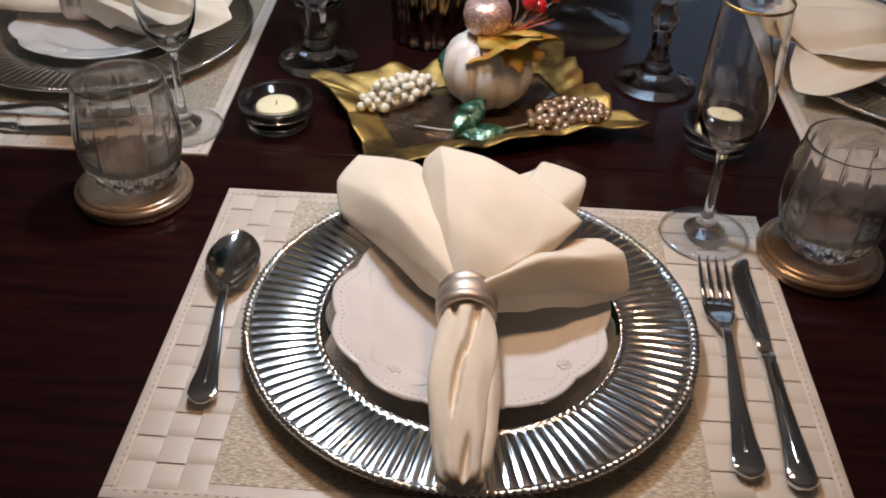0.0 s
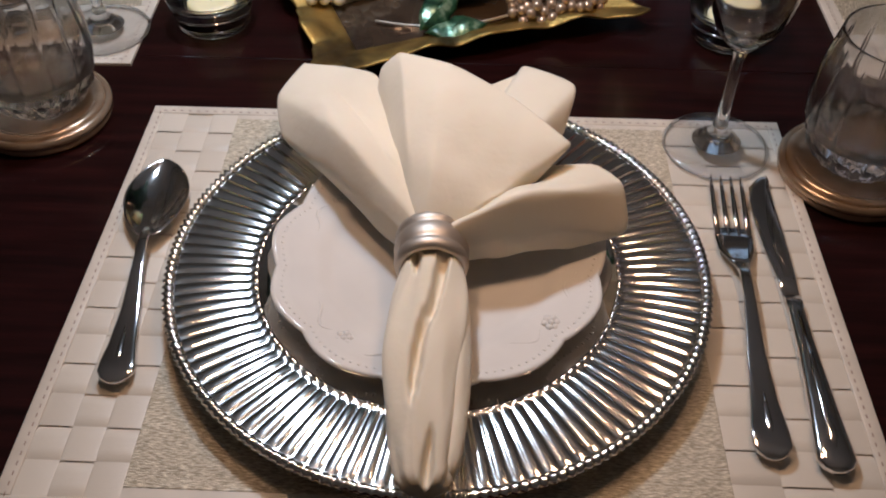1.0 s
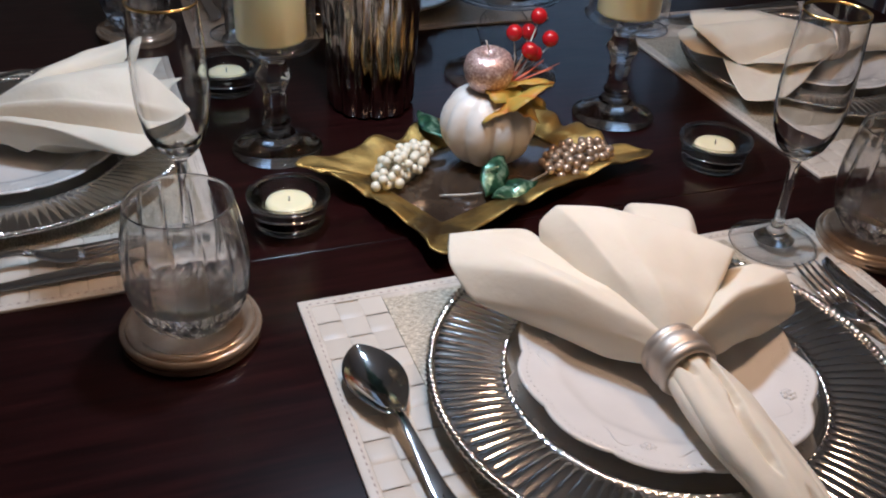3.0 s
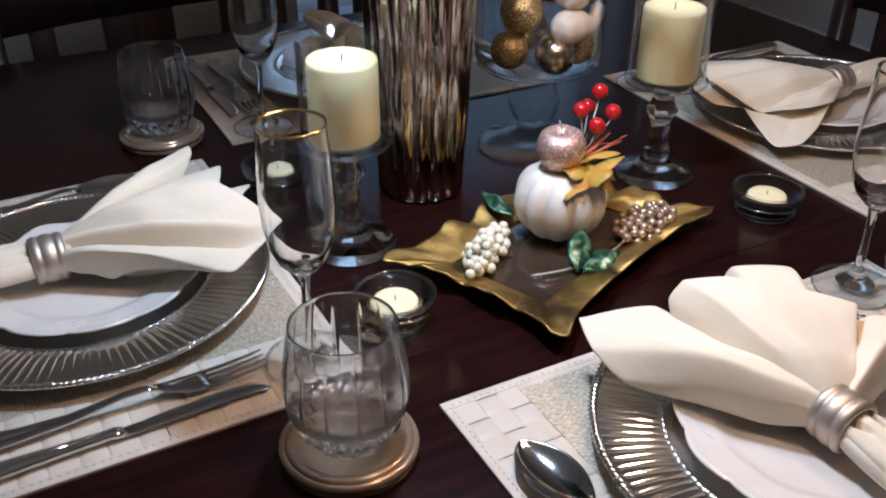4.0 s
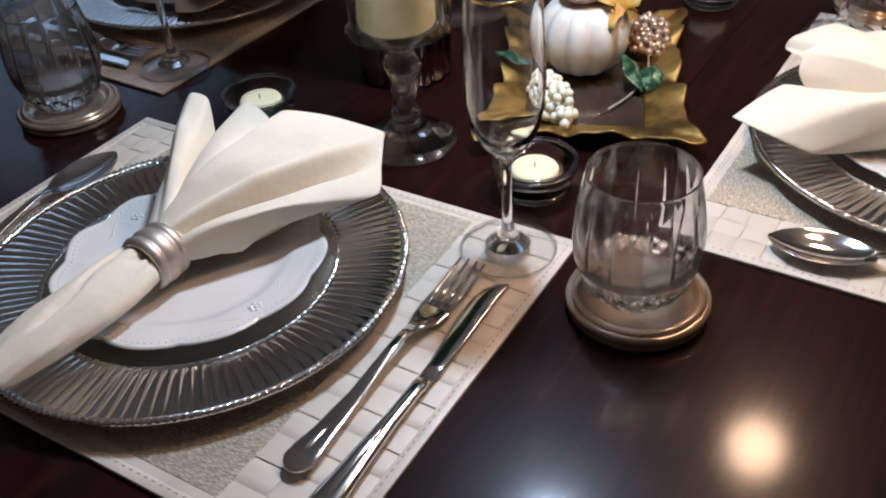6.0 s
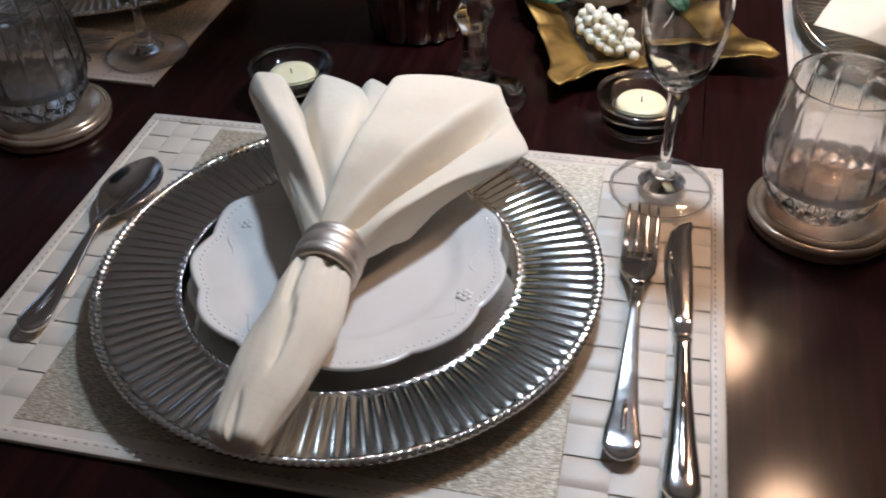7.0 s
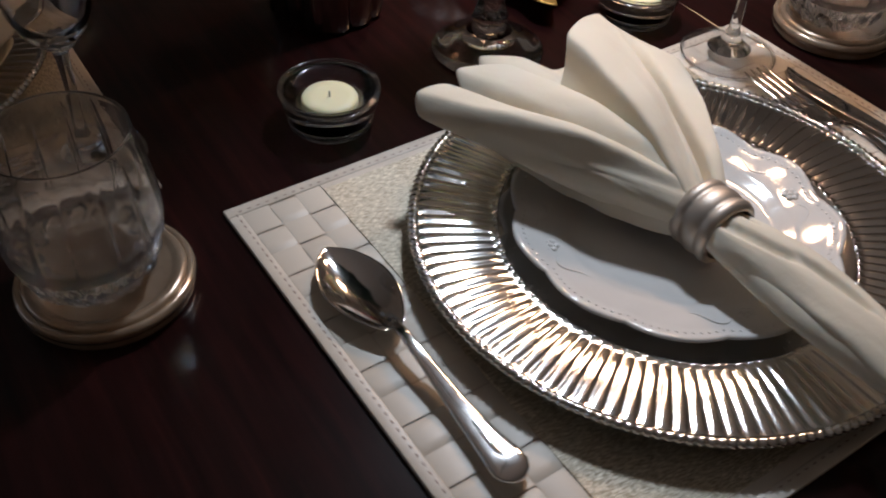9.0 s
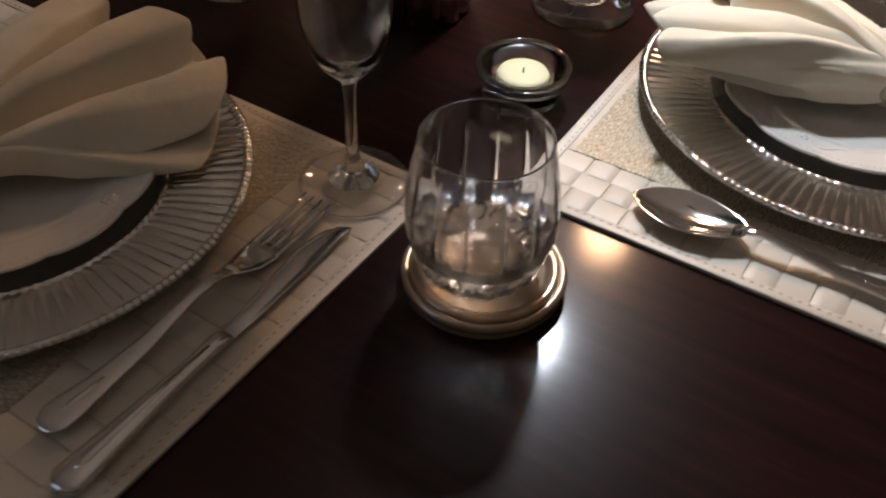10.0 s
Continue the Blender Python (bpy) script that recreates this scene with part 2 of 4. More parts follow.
def lathe(profile, n=48, warp=None, bm=None, caps=False, origin=(0, 0, 0)):
    """Turn a profile of (radius, height) round the z axis."""
    bm = bm or bmesh.new()
    rows = []
    for r, z in profile:
        row = []
        for j in range(n):
            a = 2 * math.pi * j / n
            k, dz = warp(r, z, a) if warp else (1.0, 0.0)
            row.append((origin[0] + r * k * math.cos(a), origin[1] + r * k * math.sin(a), origin[2] + z + dz))
        rows.append(row)
    vs = grid_mesh(bm, rows, close_u=True)
    if caps:
        bm.faces.new(vs[0])
        bm.faces.new(vs[-1])
    return bm


def smooth_curve(points, per=8, closed=False, tension=1.0):
    """A Catmull-Rom line through points of any dimension."""
    pts = [np.array(p, float) for p in points]
    n, out = len(pts), []
    for i in range(n if closed else n - 1):
        p1, p2 = pts[i], pts[(i + 1) % n]
        p0 = pts[(i - 1) % n] if closed or i else 2 * p1 - p2
        p3 = pts[(i + 2) % n] if closed or i + 2 < n else 2 * p2 - p1
        for k in range(per):
            t = k / per
            m1, m2 = 0.5 * tension * (p2 - p0), 0.5 * tension * (p3 - p1)
            out.append((2 * t ** 3 - 3 * t * t + 1) * p1 + (t ** 3 - 2 * t * t + t) * m1 + (3 * t * t - 2 * t ** 3) * p2 + (t ** 3 - t * t) * m2)
    if not closed:
        out.append(pts[-1])
    return out


def box(bm, x0, x1, y0, y1, z0, z1, bevel=0.0):
    made = bmesh.ops.create_cube(bm, size=1.0)
    bmesh.ops.scale(bm, vec=(x1 - x0, y1 - y0, z1 - z0), verts=made["verts"])
    bmesh.ops.translate(bm, vec=((x0 + x1) / 2, (y0 + y1) / 2, (z0 + z1) / 2), verts=made["verts"])
    if bevel:
        edges = list({e for v in made["verts"] for e in v.link_edges})
        bmesh.ops.bevel(bm, geom=edges, offset=bevel, segments=2, affect="EDGES", profile=0.5)
    return bm


def loft(stations, seg=14, power=2.0, bm=None):
    """A bar along y from stations of (y, x, z, half width, half height)."""
    bm = bm or bmesh.new()
    rows = []
    for y, x, z, w, h in stations:
        row = []
        for j in range(seg):
            a = 2 * math.pi * j / seg
            c, s = math.cos(a), math.sin(a)
            row.append((x + w * math.copysign(abs(c) ** (2 / power), c), y, z + h * math.copysign(abs(s) ** (2 / power), s)))
        rows.append(row)
    vs = grid_mesh(bm, rows, close_u=True)
    bm.faces.new(vs[0])
    bm.faces.new(vs[-1])
    return bm


def tube(points, radius, seg=8, bm=None):
    """A round cord along a line of points; radius may be a list."""
    bm = bm or bmesh.new()
    pts = [Vector(p) for p in points]
    rows = []
    for i, p in enumerate(pts):
        d = (pts[min(i + 1, len(pts) - 1)] - pts[max(i - 1, 0)]).normalized()
        side = d.cross(Vector((0, 0, 1)))
        side = side.normalized() if side.length > 1e-4 else Vector((1, 0, 0))
        up = side.cross(d)
        r = radius[i] if isinstance(radius, (list, tuple)) else radius
        rows.append([p + side * (r * math.cos(2 * math.pi * j / seg)) + up * (r * math.sin(2 * math.pi * j / seg)) for j in range(seg)])
    vs = grid_mesh(bm, rows, close_u=True)
    bm.faces.new(vs[0])
    bm.faces.new(vs[-1])
    return bm


def ball(bm, c, r, u=10, v=7, squash=1.0):
    made = bmesh.ops.create_uvsphere(bm, u_segments=u, v_segments=v, radius=r)
    bmesh.ops.scale(bm, vec=(1, 1, squash), verts=made["verts"])
    bmesh.ops.translate(bm, vec=c, verts=made["verts"])


def thicken(ob, t, offset=0.0):
    s = ob.modifiers.new("thickness", "SOLIDIFY")
    s.thickness, s.offset = t, offset
    return ob


def subdivide(ob, level=1):
    s = ob.modifiers.new("smooth", "SUBSURF")
    s.levels = s.render_levels = level
    return ob


# ---- room ----
X0, X1, Y0, Y1, H = -2.6, 2.43, -2.6, 2.0, 2.6
WX0, WX1, WZ0, WZ1 = 0.46, 1.75, 0.16, 2.0


def structure(name, bm, material, label, category, smooth=False):
    return tagged(part(name, bm, material, None, "", smooth), label, category, "", "structure")


structure("floor", box(bmesh.new(), X0, X1, Y0, Y1, -0.08, 0.0), FLOOR, "dark stained wood floor of the dining room", "floor")
structure("ceiling", box(bmesh.new(), X0, X1, Y0, Y1, H, H + 0.1), CEIL, "plain white painted ceiling", "ceiling")
bm = bmesh.new()
box(bm, X0, WX0, Y1, Y1 + 0.14, 0, H)
box(bm, WX1, X1, Y1, Y1 + 0.14, 0, H)
box(bm, WX0, WX1, Y1, Y1 + 0.14, 0, WZ0)
box(bm, WX0, WX1, Y1, Y1 + 0.14, WZ1, H)
structure("wall_north", bm, WALL, "beige painted wall with a window opening", "wall")
structure("wall_south", box(bmesh.new(), X0, X1, Y0 - 0.14, Y0, 0, H), WALL, "beige painted dining room wall", "wall")
structure("wall_east", box(bmesh.new(), X1, X1 + 0.14, Y0 - 0.14, Y1 + 0.14, 0, H), WALL, "beige painted wall in the dim corner", "wall")
structure("wall_west", box(bmesh.new(), X0 - 0.14, X0, Y0 - 0.14, Y1 + 0.14, 0, H), WALL, "beige painted dining room wall", "wall")
bm = bmesh.new()
box(bm, X0, WX0 - 0.08, Y1 - 0.018, Y1, 0.0, 0.11, 0.004)
box(bm, WX1 + 0.08, X1, Y1 - 0.018, Y1, 0.0, 0.11, 0.004)
box(bm, X1 - 0.018, X1, Y0, Y1 - 0.02, 0.0, 0.11, 0.004)
structure("baseboard", bm, TRIM, "white painted wooden baseboard", "baseboard")
window = tagged(new("window_1"), "window with white horizontal blinds at dusk", "window", "", "structure")
bm = bmesh.new()
for x in (WX0 - 0.07, WX1 - 0.005):
    box(bm, x, x + 0.075, Y1 - 0.025, Y1 + 0.02, WZ0 - 0.06, WZ1 + 0.07, 0.004)
box(bm, WX0 + 0.006, WX1 - 0.006, Y1 - 0.025, Y1 + 0.02, WZ1 - 0.005, WZ1 + 0.07, 0.004)
box(bm, WX0 + 0.006, WX1 - 0.006, Y1 - 0.05, Y1 + 0.02, WZ0 - 0.05, WZ0, 0.004)
part("window_frame", bm, TRIM, window, "white painted window frame", False)
part("pane", box(bmesh.new(), WX0, WX1, Y1 + 0.09, Y1 + 0.094, WZ0, WZ1), THIN, window, "", False)
slat_bm = bmesh.new()
box(slat_bm, -(WX1 - WX0) / 2 + 0.01, (WX1 - WX0) / 2 - 0.01, -0.025, 0.025, -0.0015, 0.0015, 0.001)
slat = part("slat", slat_bm, BLIND, window, "", False, pose((WX0 + WX1) / 2, Y1 + 0.045, WZ0 + 0.03, 58, 0, 0))
for i in range(1, 42):
    o = new("slat", slat.data)
    o.parent = window
    o.matrix_local = pose((WX0 + WX1) / 2, Y1 + 0.045, WZ0 + 0.03 + i * 0.0435, 58, 0, 0)

# ---- table ----
TX0, TX1, TY0, TY1 = -0.70, 0.72, -0.70, 0.66
table = thing("dining_table", "square dark espresso dining table with a glossy top", "table", pose(0.01, -0.02, 0))
SEAM = -0.232 + 0.02
for y0, y1 in ((TY0 + 0.02, SEAM - 0.0002), (SEAM + 0.0002, TY1 + 0.02)):
    part("tabletop", box(bmesh.new(), TX0 - 0.01, TX1 - 0.01, y0, y1, TOP - 0.035, TOP, 0.0006), WOOD, table, "glossy espresso wooden leaf", False)
bm = bmesh.new()
for x in (-0.6, 0.575):
    box(bm, x, x + 0.025, -0.55, 0.55, TOP - 0.13, TOP - 0.0352)
for y in (-0.575, 0.55):
    box(bm, -0.575, 0.575, y, y + 0.025, TOP - 0.13, TOP - 0.0352)
part("apron", bm, CHAIR_WOOD, table, "", False)
for x in (-0.62, 0.62):
    for y in (-0.6, 0.6):
        part("leg", loft([(0, 0, 0, 0.028, 0.028), (0.1, 0, 0, 0.035, 0.035), (TOP - 0.036, 0, 0, 0.045, 0.045)], 12, 5), CHAIR_WOOD, table, "", False, pose(x * 0.96, y * 0.96, 0, 90, 0, 0))

# ---- chairs ----


def make_chair(label):
    """Dining chair; its back stands at y = 0 and the seat lies towards -y."""
    c = thing("dining_chair", label, "chair", None, "chairs round the table")
    w = 0.245
    part("seat", box(bmesh.new(), -w, w, -0.42, -0.02, 0.43, 0.475, 0.012), CHAIR_WOOD, c)
    rail = bmesh.new()
    rows = []
    for i in range(13):
        x = -w + 2 * w * i / 12
        bow = 0.03 * (1 - (x / w) ** 2)
        rows.append([(x, bow + y, z) for y, z in ((-0.012, 0.747), (0.012, 0.747), (0.014, 0.834), (0.006, 0.845), (-0.006, 0.845), (-0.012, 0.834))])
    vs = grid_mesh(rail, rows, close_u=True)
    rail.faces.new(vs[0])
    rail.faces.new(vs[-1])
    part("top_rail", rail, CHAIR_WOOD, c)
    for x in (-w, w):
        part("leg", loft([(0, 0, 0, 0.017, 0.02), (0.44, 0, 0, 0.02, 0.022), (0.850, 0, 0.0, 0.016, 0.018)], 10, 4), CHAIR_WOOD, c, "", True, pose(x, -0.004, 0, 90, 0, 0))
        part("leg", loft([(0, 0, 0, 0.016, 0.016), (0.43, 0, 0, 0.021, 0.021)], 10, 4), CHAIR_WOOD, c, "", True, pose(x * 0.92, -0.39, 0, 90, 0, 0))
    for x, h in ((-0.165, 0.02), (0.0, 0.062), (0.165, 0.02)):
        bow = 0.03 * (1 - (x / w) ** 2)
        part("slat", box(bmesh.new(), x - h, x + h, bow - 0.008, bow + 0.008, 0.52, 0.748, 0.003), CHAIR_WOOD, c)
    part("lower_rail", box(bmesh.new(), -w + 0.015, w - 0.015, 0.0, 0.03, 0.495, 0.525, 0.004), CHAIR_WOOD, c)
    return c


chair = make_chair("dark wooden dining chair with a slatted back")
chair.matrix_world = pose(-0.198, 0.86, 0, 0, 0, 6)
copy_thing(chair, pose(0.385, 0.86, 0, 0, 0, 0))
copy_thing(chair, pose(0.93, 0.10, 0, 0, 0, -90))

# ---- place settings: each is made round its mat's centre, the diner at -y ----
A = pose(0.0, -0.465, TOP)
B = pose(-0.431, -0.022, TOP, 0, 0, -88.9)
C = pose(0.001, 0.398, TOP, 0, 0, 180)
D = pose(0.465, -0.013, TOP, 0, 0, 90)
PLACES = (A, B, C, D)
MW, MD = 0.2285, 0.165


def make_mat():
    t = thing("placemat", "cream woven vinyl placemat with a champagne metallic centre", "placemat", None, "placemats")
    bm = bmesh.new()
    box(bm, -MW, MW, -MD, MD, 0.0, 0.0016, 0.0006)
    part("backing", bm, SLIT, t, "", False)
    bm = bmesh.new()
    b = 0.0085
    for x0, x1, y0, y1 in ((-MW, MW, MD - b, MD), (-MW, MW, -MD, -MD + b), (-MW, -MW + b, -MD + b, MD - b), (MW - b, MW, -MD + b, MD - b)):
        box(bm, x0, x1, y0, y1, 0.0012, 0.0031, 0.0007)
    part("border", bm, BORDER, t, "smooth cream border")
    for side in (-1, 1):
        xa, xb = (-MW + b, -0.165) if side < 0 else (0.143, MW - b)
        cols, rows = 3, 15
        cw, ch = (xb - xa) / cols, (2 * MD - 2 * b) / rows
        shapes = []
        for over in (0, 1):
            bm = bmesh.new()
            gy, z = (0.00022, 0.0026) if over else (0.0, 0.0024)
            sheet = []
            for k in range(7):
                v = k / 6
                arch = math.sin(math.pi * v) * 0.0004 * (1 if over else 0.3)
                zz = 0.0016 if k in (0, 6) and over else z + arch
                y = gy + (ch - 2 * gy) * (v if 0 < k < 6 else v + (0.02 if k == 0 else -0.02) * over)
                sheet.append([(0.0, y, zz - 0.0003), (cw * 0.06, y, zz), (cw * 0.94, y, zz), (cw, y, zz - 0.0003)])
            grid_mesh(bm, sheet)
            data = bpy.data.meshes.new("weave_tile")
            bmesh.ops.recalc_face_normals(bm, faces=bm.faces)
            bm.to_mesh(data)
            bm.free()
            data.shade_smooth()
            data.materials.append(WEAVE)
            shapes.append(data)
        for i in range(cols):
            for j in range(rows):
                tile = new("weave_tile", shapes[(i + j) % 2])
                tile.parent = t
                tile.location = (xa + i * cw, -MD + b + j * ch, 0)
    bm = bmesh.new()
    box(bm, -0.165, 0.143, -0.150, 0.152, 0.0012, 0.0030, 0.0005)
    part("metallic_panel", bm, GLITTER, t, "champagne glitter cloth centre", False)
    for y0, y1 in ((0.152, MD - b), (-MD + b, -0.150)):
        bm = bmesh.new()
        part("edge_strip", box(bm, -0.165, 0.143, y0, y1, 0.0012, 0.0026), BORDER, t, "", False)
    bm = bmesh.new()
    s = 0.0058
    for k in range(72):
        x = -MW + s + (2 * MW - 2 * s) * (k + 0.5) / 72
        for y in (-MD + s, MD - s):
            box(bm, x - 0.0012, x + 0.0012, y - 0.0004, y + 0.0004, 0.0028, 0.0033)
    for k in range(54):
        y = -MD + s + (2 * MD - 2 * s) * (k + 0.5) / 54
        for x in (-MW + s, MW - s):
            box(bm, x - 0.0004, x + 0.0004, y - 0.0012, y + 0.0012, 0.0028, 0.0033)
    part("stitching", bm, STITCH, t, "brown stitching along the border", False)
    return t


def make_charger():
    t = thing("charger_plate", "silver charger plate with a ribbed rim and beaded edge", "charger plate", None, "charger plates")
    n_ribs = 112

    def ribs(r, z, a):
        k = max(0.0, min(1.0, (r - 0.1095) / 0.003, (0.1552 - r) / 0.002))
        w = abs(math.sin(a * n_ribs / 2))
        bead = max(0.0, 1 - abs(r - 0.1083) / 0.0016)
        return 1.0, 0.00085 * k * (w ** 0.6 - 0.7) + 0.0006 * bead * math.cos(a * n_ribs)

    well = [(0.0005, 0.0055), (0.05, 0.0055), (0.063, 0.0056), (0.070, 0.0061), (0.080, 0.0074), (0.090, 0.0091), (0.100, 0.0112), (0.1045, 0.0123), (0.1070, 0.0132)]
    part("well", lathe(well, 160), MIRROR, t, "mirror-bright silver well")
    prof = [(0.1070, 0.0132), (0.1077, 0.0136), (0.1083, 0.0138), (0.1089, 0.0136), (0.1096, 0.0132),
            (0.113, 0.0138), (0.122, 0.0147), (0.132, 0.0154), (0.142, 0.0158), (0.150, 0.0160), (0.1535, 0.0161), (0.1552, 0.0161), (0.1565, 0.0162)]
    body = part("plate_body", lathe(prof, n_ribs * 6, ribs), SILVER, t, "ribbed silver border")
    thicken(body, 0.0012, -1)

    def rope(r, z, a):
        d = 0.00060 * math.sin(a * 200 + (r - 0.158) * 700)
        return 1 + d / 0.16 * 1.2, d

    part("beaded_rim", lathe([(0.1555, 0.0162), (0.1560, 0.0177), (0.1578, 0.0187), (0.1600, 0.0182), (0.1615, 0.0162), (0.1603, 0.0146), (0.1582, 0.0141), (0.1562, 0.0147), (0.1555, 0.0162)], 1200, rope), SILVER, t, "beaded silver edge")
    part("foot_ring", lathe([(0.085, 0.0), (0.088, 0.0), (0.0885, 0.0048), (0.0845, 0.0048), (0.085, 0.0)], 64), SILVER, t)
    return t


def make_plate():
    t = thing("salad_plate", "white glazed plate with a scalloped embossed rim", "plate", None, "salad plates")

    def wave(r, z, a):
        k = max(0.0, min(1.0, (r - 0.055) / 0.04))
        s = abs(math.cos(a * 5.5)) ** 0.7 * 0.032 + 0.012 * math.cos(a * 11)
        return 1 + k * (s - 0.016), k * k * 0.0012 * math.cos(a * 11)

    prof = [(0.0005, 0.0085), (0.04, 0.0085), (0.060, 0.0088), (0.066, 0.0098), (0.070, 0.0122), (0.075, 0.0136), (0.088, 0.0154), (0.0945, 0.0166), (0.0965, 0.0176), (0.0985, 0.0173), (0.0988, 0.0160), (0.0965, 0.0149),
            (0.088, 0.0132), (0.074, 0.0106), (0.064, 0.005), (0.060, 0.0015), (0.056, 0.0015), (0.054, 0.005), (0.0005, 0.005)]
    part("plate_body", lathe(prof, 264, wave), CERAMIC, t)
    bm = bmesh.new()
    for k in range(132):
        a = 2 * math.pi * k / 132
        r = 0.0925 * wave(0.0925, 0, a)[0]
        ball(bm, (r * math.cos(a), r * math.sin(a), 0.0152 + wave(0.0925, 0, a)[1]), 0.0015, 8, 5)
    part("bead_border", bm, CERAMIC, t, "row of small raised beads")
    for k in range(4):
        bm = bmesh.new()
        a0 = math.pi / 4 + k * math.pi / 2
        for s in (-1, 1):
            pts = []
            for i in range(26):
                u = i / 25
                a = a0 + s * (0.10 + 0.42 * u)
                r = 0.0805 + 0.005 * math.sin(u * 7.0) * (1 - 0.4 * u)
                pts.append((r * math.cos(a), r * math.sin(a), 0.0135 + (r - 0.08) * 0.14))
            tube(pts, [0.0011 * (1 - 0.6 * abs(2 * i / 25 - 1)) + 0.0002 for i in range(26)], 6, bm)
        for j in range(6):
            a = j * math.pi / 3
            ball(bm, (0.082 * math.cos(a0) + 0.0035 * math.cos(a), 0.082 * math.sin(a0) + 0.0035 * math.sin(a), 0.0141), 0.0024, 8, 5, 0.5)
        ball(bm, (0.082 * math.cos(a0), 0.082 * math.sin(a0), 0.0145), 0.0020, 8, 5, 0.6)
        part("relief", bm, CERAMIC, t, "raised rosette with scrolls")
    return t


def fan_sheet(bm, throat, edge, per=7, rows=16, seed=1):
    """A gathered cloth fan: edge holds (x, y, z, lift, squeeze) from one side to the other; all folds run to the throat."""
    line = smooth_curve(edge, per, tension=0.62)
    n = len(line)
    out = []
    for j in range(rows + 1):
        v = j / rows
        row = []
        for i, e in enumerate(line):
            u = i / (n - 1)
            ang = math.pi * (1.15 * u - 0.075)
            t0 = Vector((throat[0] - 0.0135 * math.cos(ang), throat[1], throat[2] - 0.004 + 0.0135 * math.sin(ang) ))
            e3 = Vector(e[:3])
            p = t0.lerp(e3, v)
            p.z += e[3] * math.sin(math.pi * v ** 0.8)
            q = Vector((p.x * 24, p.y * 20, seed * 7.3))
            w = Vector((u * 2.6, v * 1.8, seed * 7.3))
            k = math.sin(math.pi * min(1, v * 1.05))
            p.z += (0.0060 * (0.30 - abs(noise.noise(w))) + 0.0036 * noise.noise(w * 1.7)) * k + 0.0044 * (0.25 - abs(noise.noise(q * 1.6))) * k
            p.x += 0.0024 * noise.noise(w + Vector((3, 9, 1))) * v
            row.append(p)
        out.append(row)
    grid_mesh(bm, out)
    return bm


def tail_mesh(ring, tip, seed=0):
    """The gathered end of a napkin: rolls of cloth lying side by side, pressed together at the tip."""
    folds = []
    ring, tip = Vector(ring), Vector(tip)
    d = tip - ring
    flat = Vector((d.x, d.y, 0)).normalized()
    side = Vector((-flat.y, flat.x, 0))
    # each roll: side offsets at ring, middle and tip; half widths there; heights; lift; end; how deep its pockets are
    rolls = [((-0.001, -0.0020, -0.0010), (0.0135, 0.0205, 0.0125), (0.0130, 0.0165, 0.0100), 0.002, 1.0, 1.0),
             ((0.008, 0.0150, 0.0075), (0.0065, 0.0080, 0.0060), (0.0100, 0.0110, 0.0080), -0.002, 0.955, 0.0),
             ((-0.008, -0.0165, -0.0080), (0.0055, 0.0060, 0.0050), (0.0090, 0.0095, 0.0070), -0.002, 0.975, 0.0)]
    turn = 1 if seed < 4 else -1
    # pockets between the folds: start, end, across at start and end, half width at start, middle and end, depth
    pockets = [(0.06, 0.46, 0.46, 0.04, (0.20, 0.16, 0.03), 0.0100), (0.34, 0.76, -0.02, -0.30, (0.03, 0.15, 0.03), 0.0110),
               (0.04, 0.20, -0.62, -0.40, (0.12, 0.14, 0.02), 0.0070), (0.80, 1.02, 0.30, 0.02, (0.02, 0.14, 0.24), 0.0080)]
    for k, (off, wid, hei, lift, v1, deep) in enumerate(rolls):
        bm = bmesh.new()
        rows, n, seg = [], 54 if deep else 26, 72 if deep else 24
        for i in range(n):
            t = i / (n - 1)
            v = v1 * t

            def mix(q):
                return q[0] * (1 - t) * (1 - t) + 2 * t * (1 - t) * (2 * q[1] - 0.5 * (q[0] + q[2])) + q[2] * t * t

            c = ring.lerp(tip, v) + side * (mix(off) + 0.0015 * math.sin(5 * v + seed + k)) + Vector((0, 0, 0.003 * math.sin(math.pi * v) + lift * (1 - 0.5 * v)))
            close = 1.0 if t < 0.96 else max(0.6, 1 - ((t - 0.96) / 0.04) ** 2 * 0.4)
            w, h = mix(wid) * close, mix(hei) * close * 0.85
            row = []
            for j in range(seg):
                a = 2 * math.pi * j / seg
                u = math.cos(a) * turn
                f = 1 + 0.05 * math.sin(2 * a + 4 * v + seed + k) + 0.15 * noise.noise(Vector((math.cos(a) * 1.6 + k * 5, math.sin(a) * 1.6 + seed, v * 3.0)))
                z = h * f * math.sin(a)
                if deep and math.sin(a) > 0:
                    z += 0.0018 * (0.2 - abs(noise.noise(Vector((u * 2.6 + v * 1.2, v * 1.6, seed)))))
                    for p0, p1, u0, u1, ww, d in pockets:
                        q = (v - p0) / (p1 - p0)
                        if 0 < q < 1:
                            half = ww[0] * (1 - q) ** 2 + 4 * q * (1 - q) * (ww[1] - 0.25 * (ww[0] + ww[2])) + ww[2] * q * q
                            x = (u - u0 - (u1 - u0) * q) / max(half, 0.02)
                            z -= d * deep * (0.85 if turn > 0 else 0.4) * max(0.0, min(1.0, (1 - x * x) * 1.5)) * min(1.0, q * 5, (1 - q) * 4)
                row.append(c + side * (w * f * math.cos(a)) + Vector((0, 0, z)))
            rows.append(row)
        vs = grid_mesh(bm, rows, close_u=True)
        bm.faces.new(vs[0])
        bm.faces.new(vs[-1])
        folds.append(bm)
    return folds


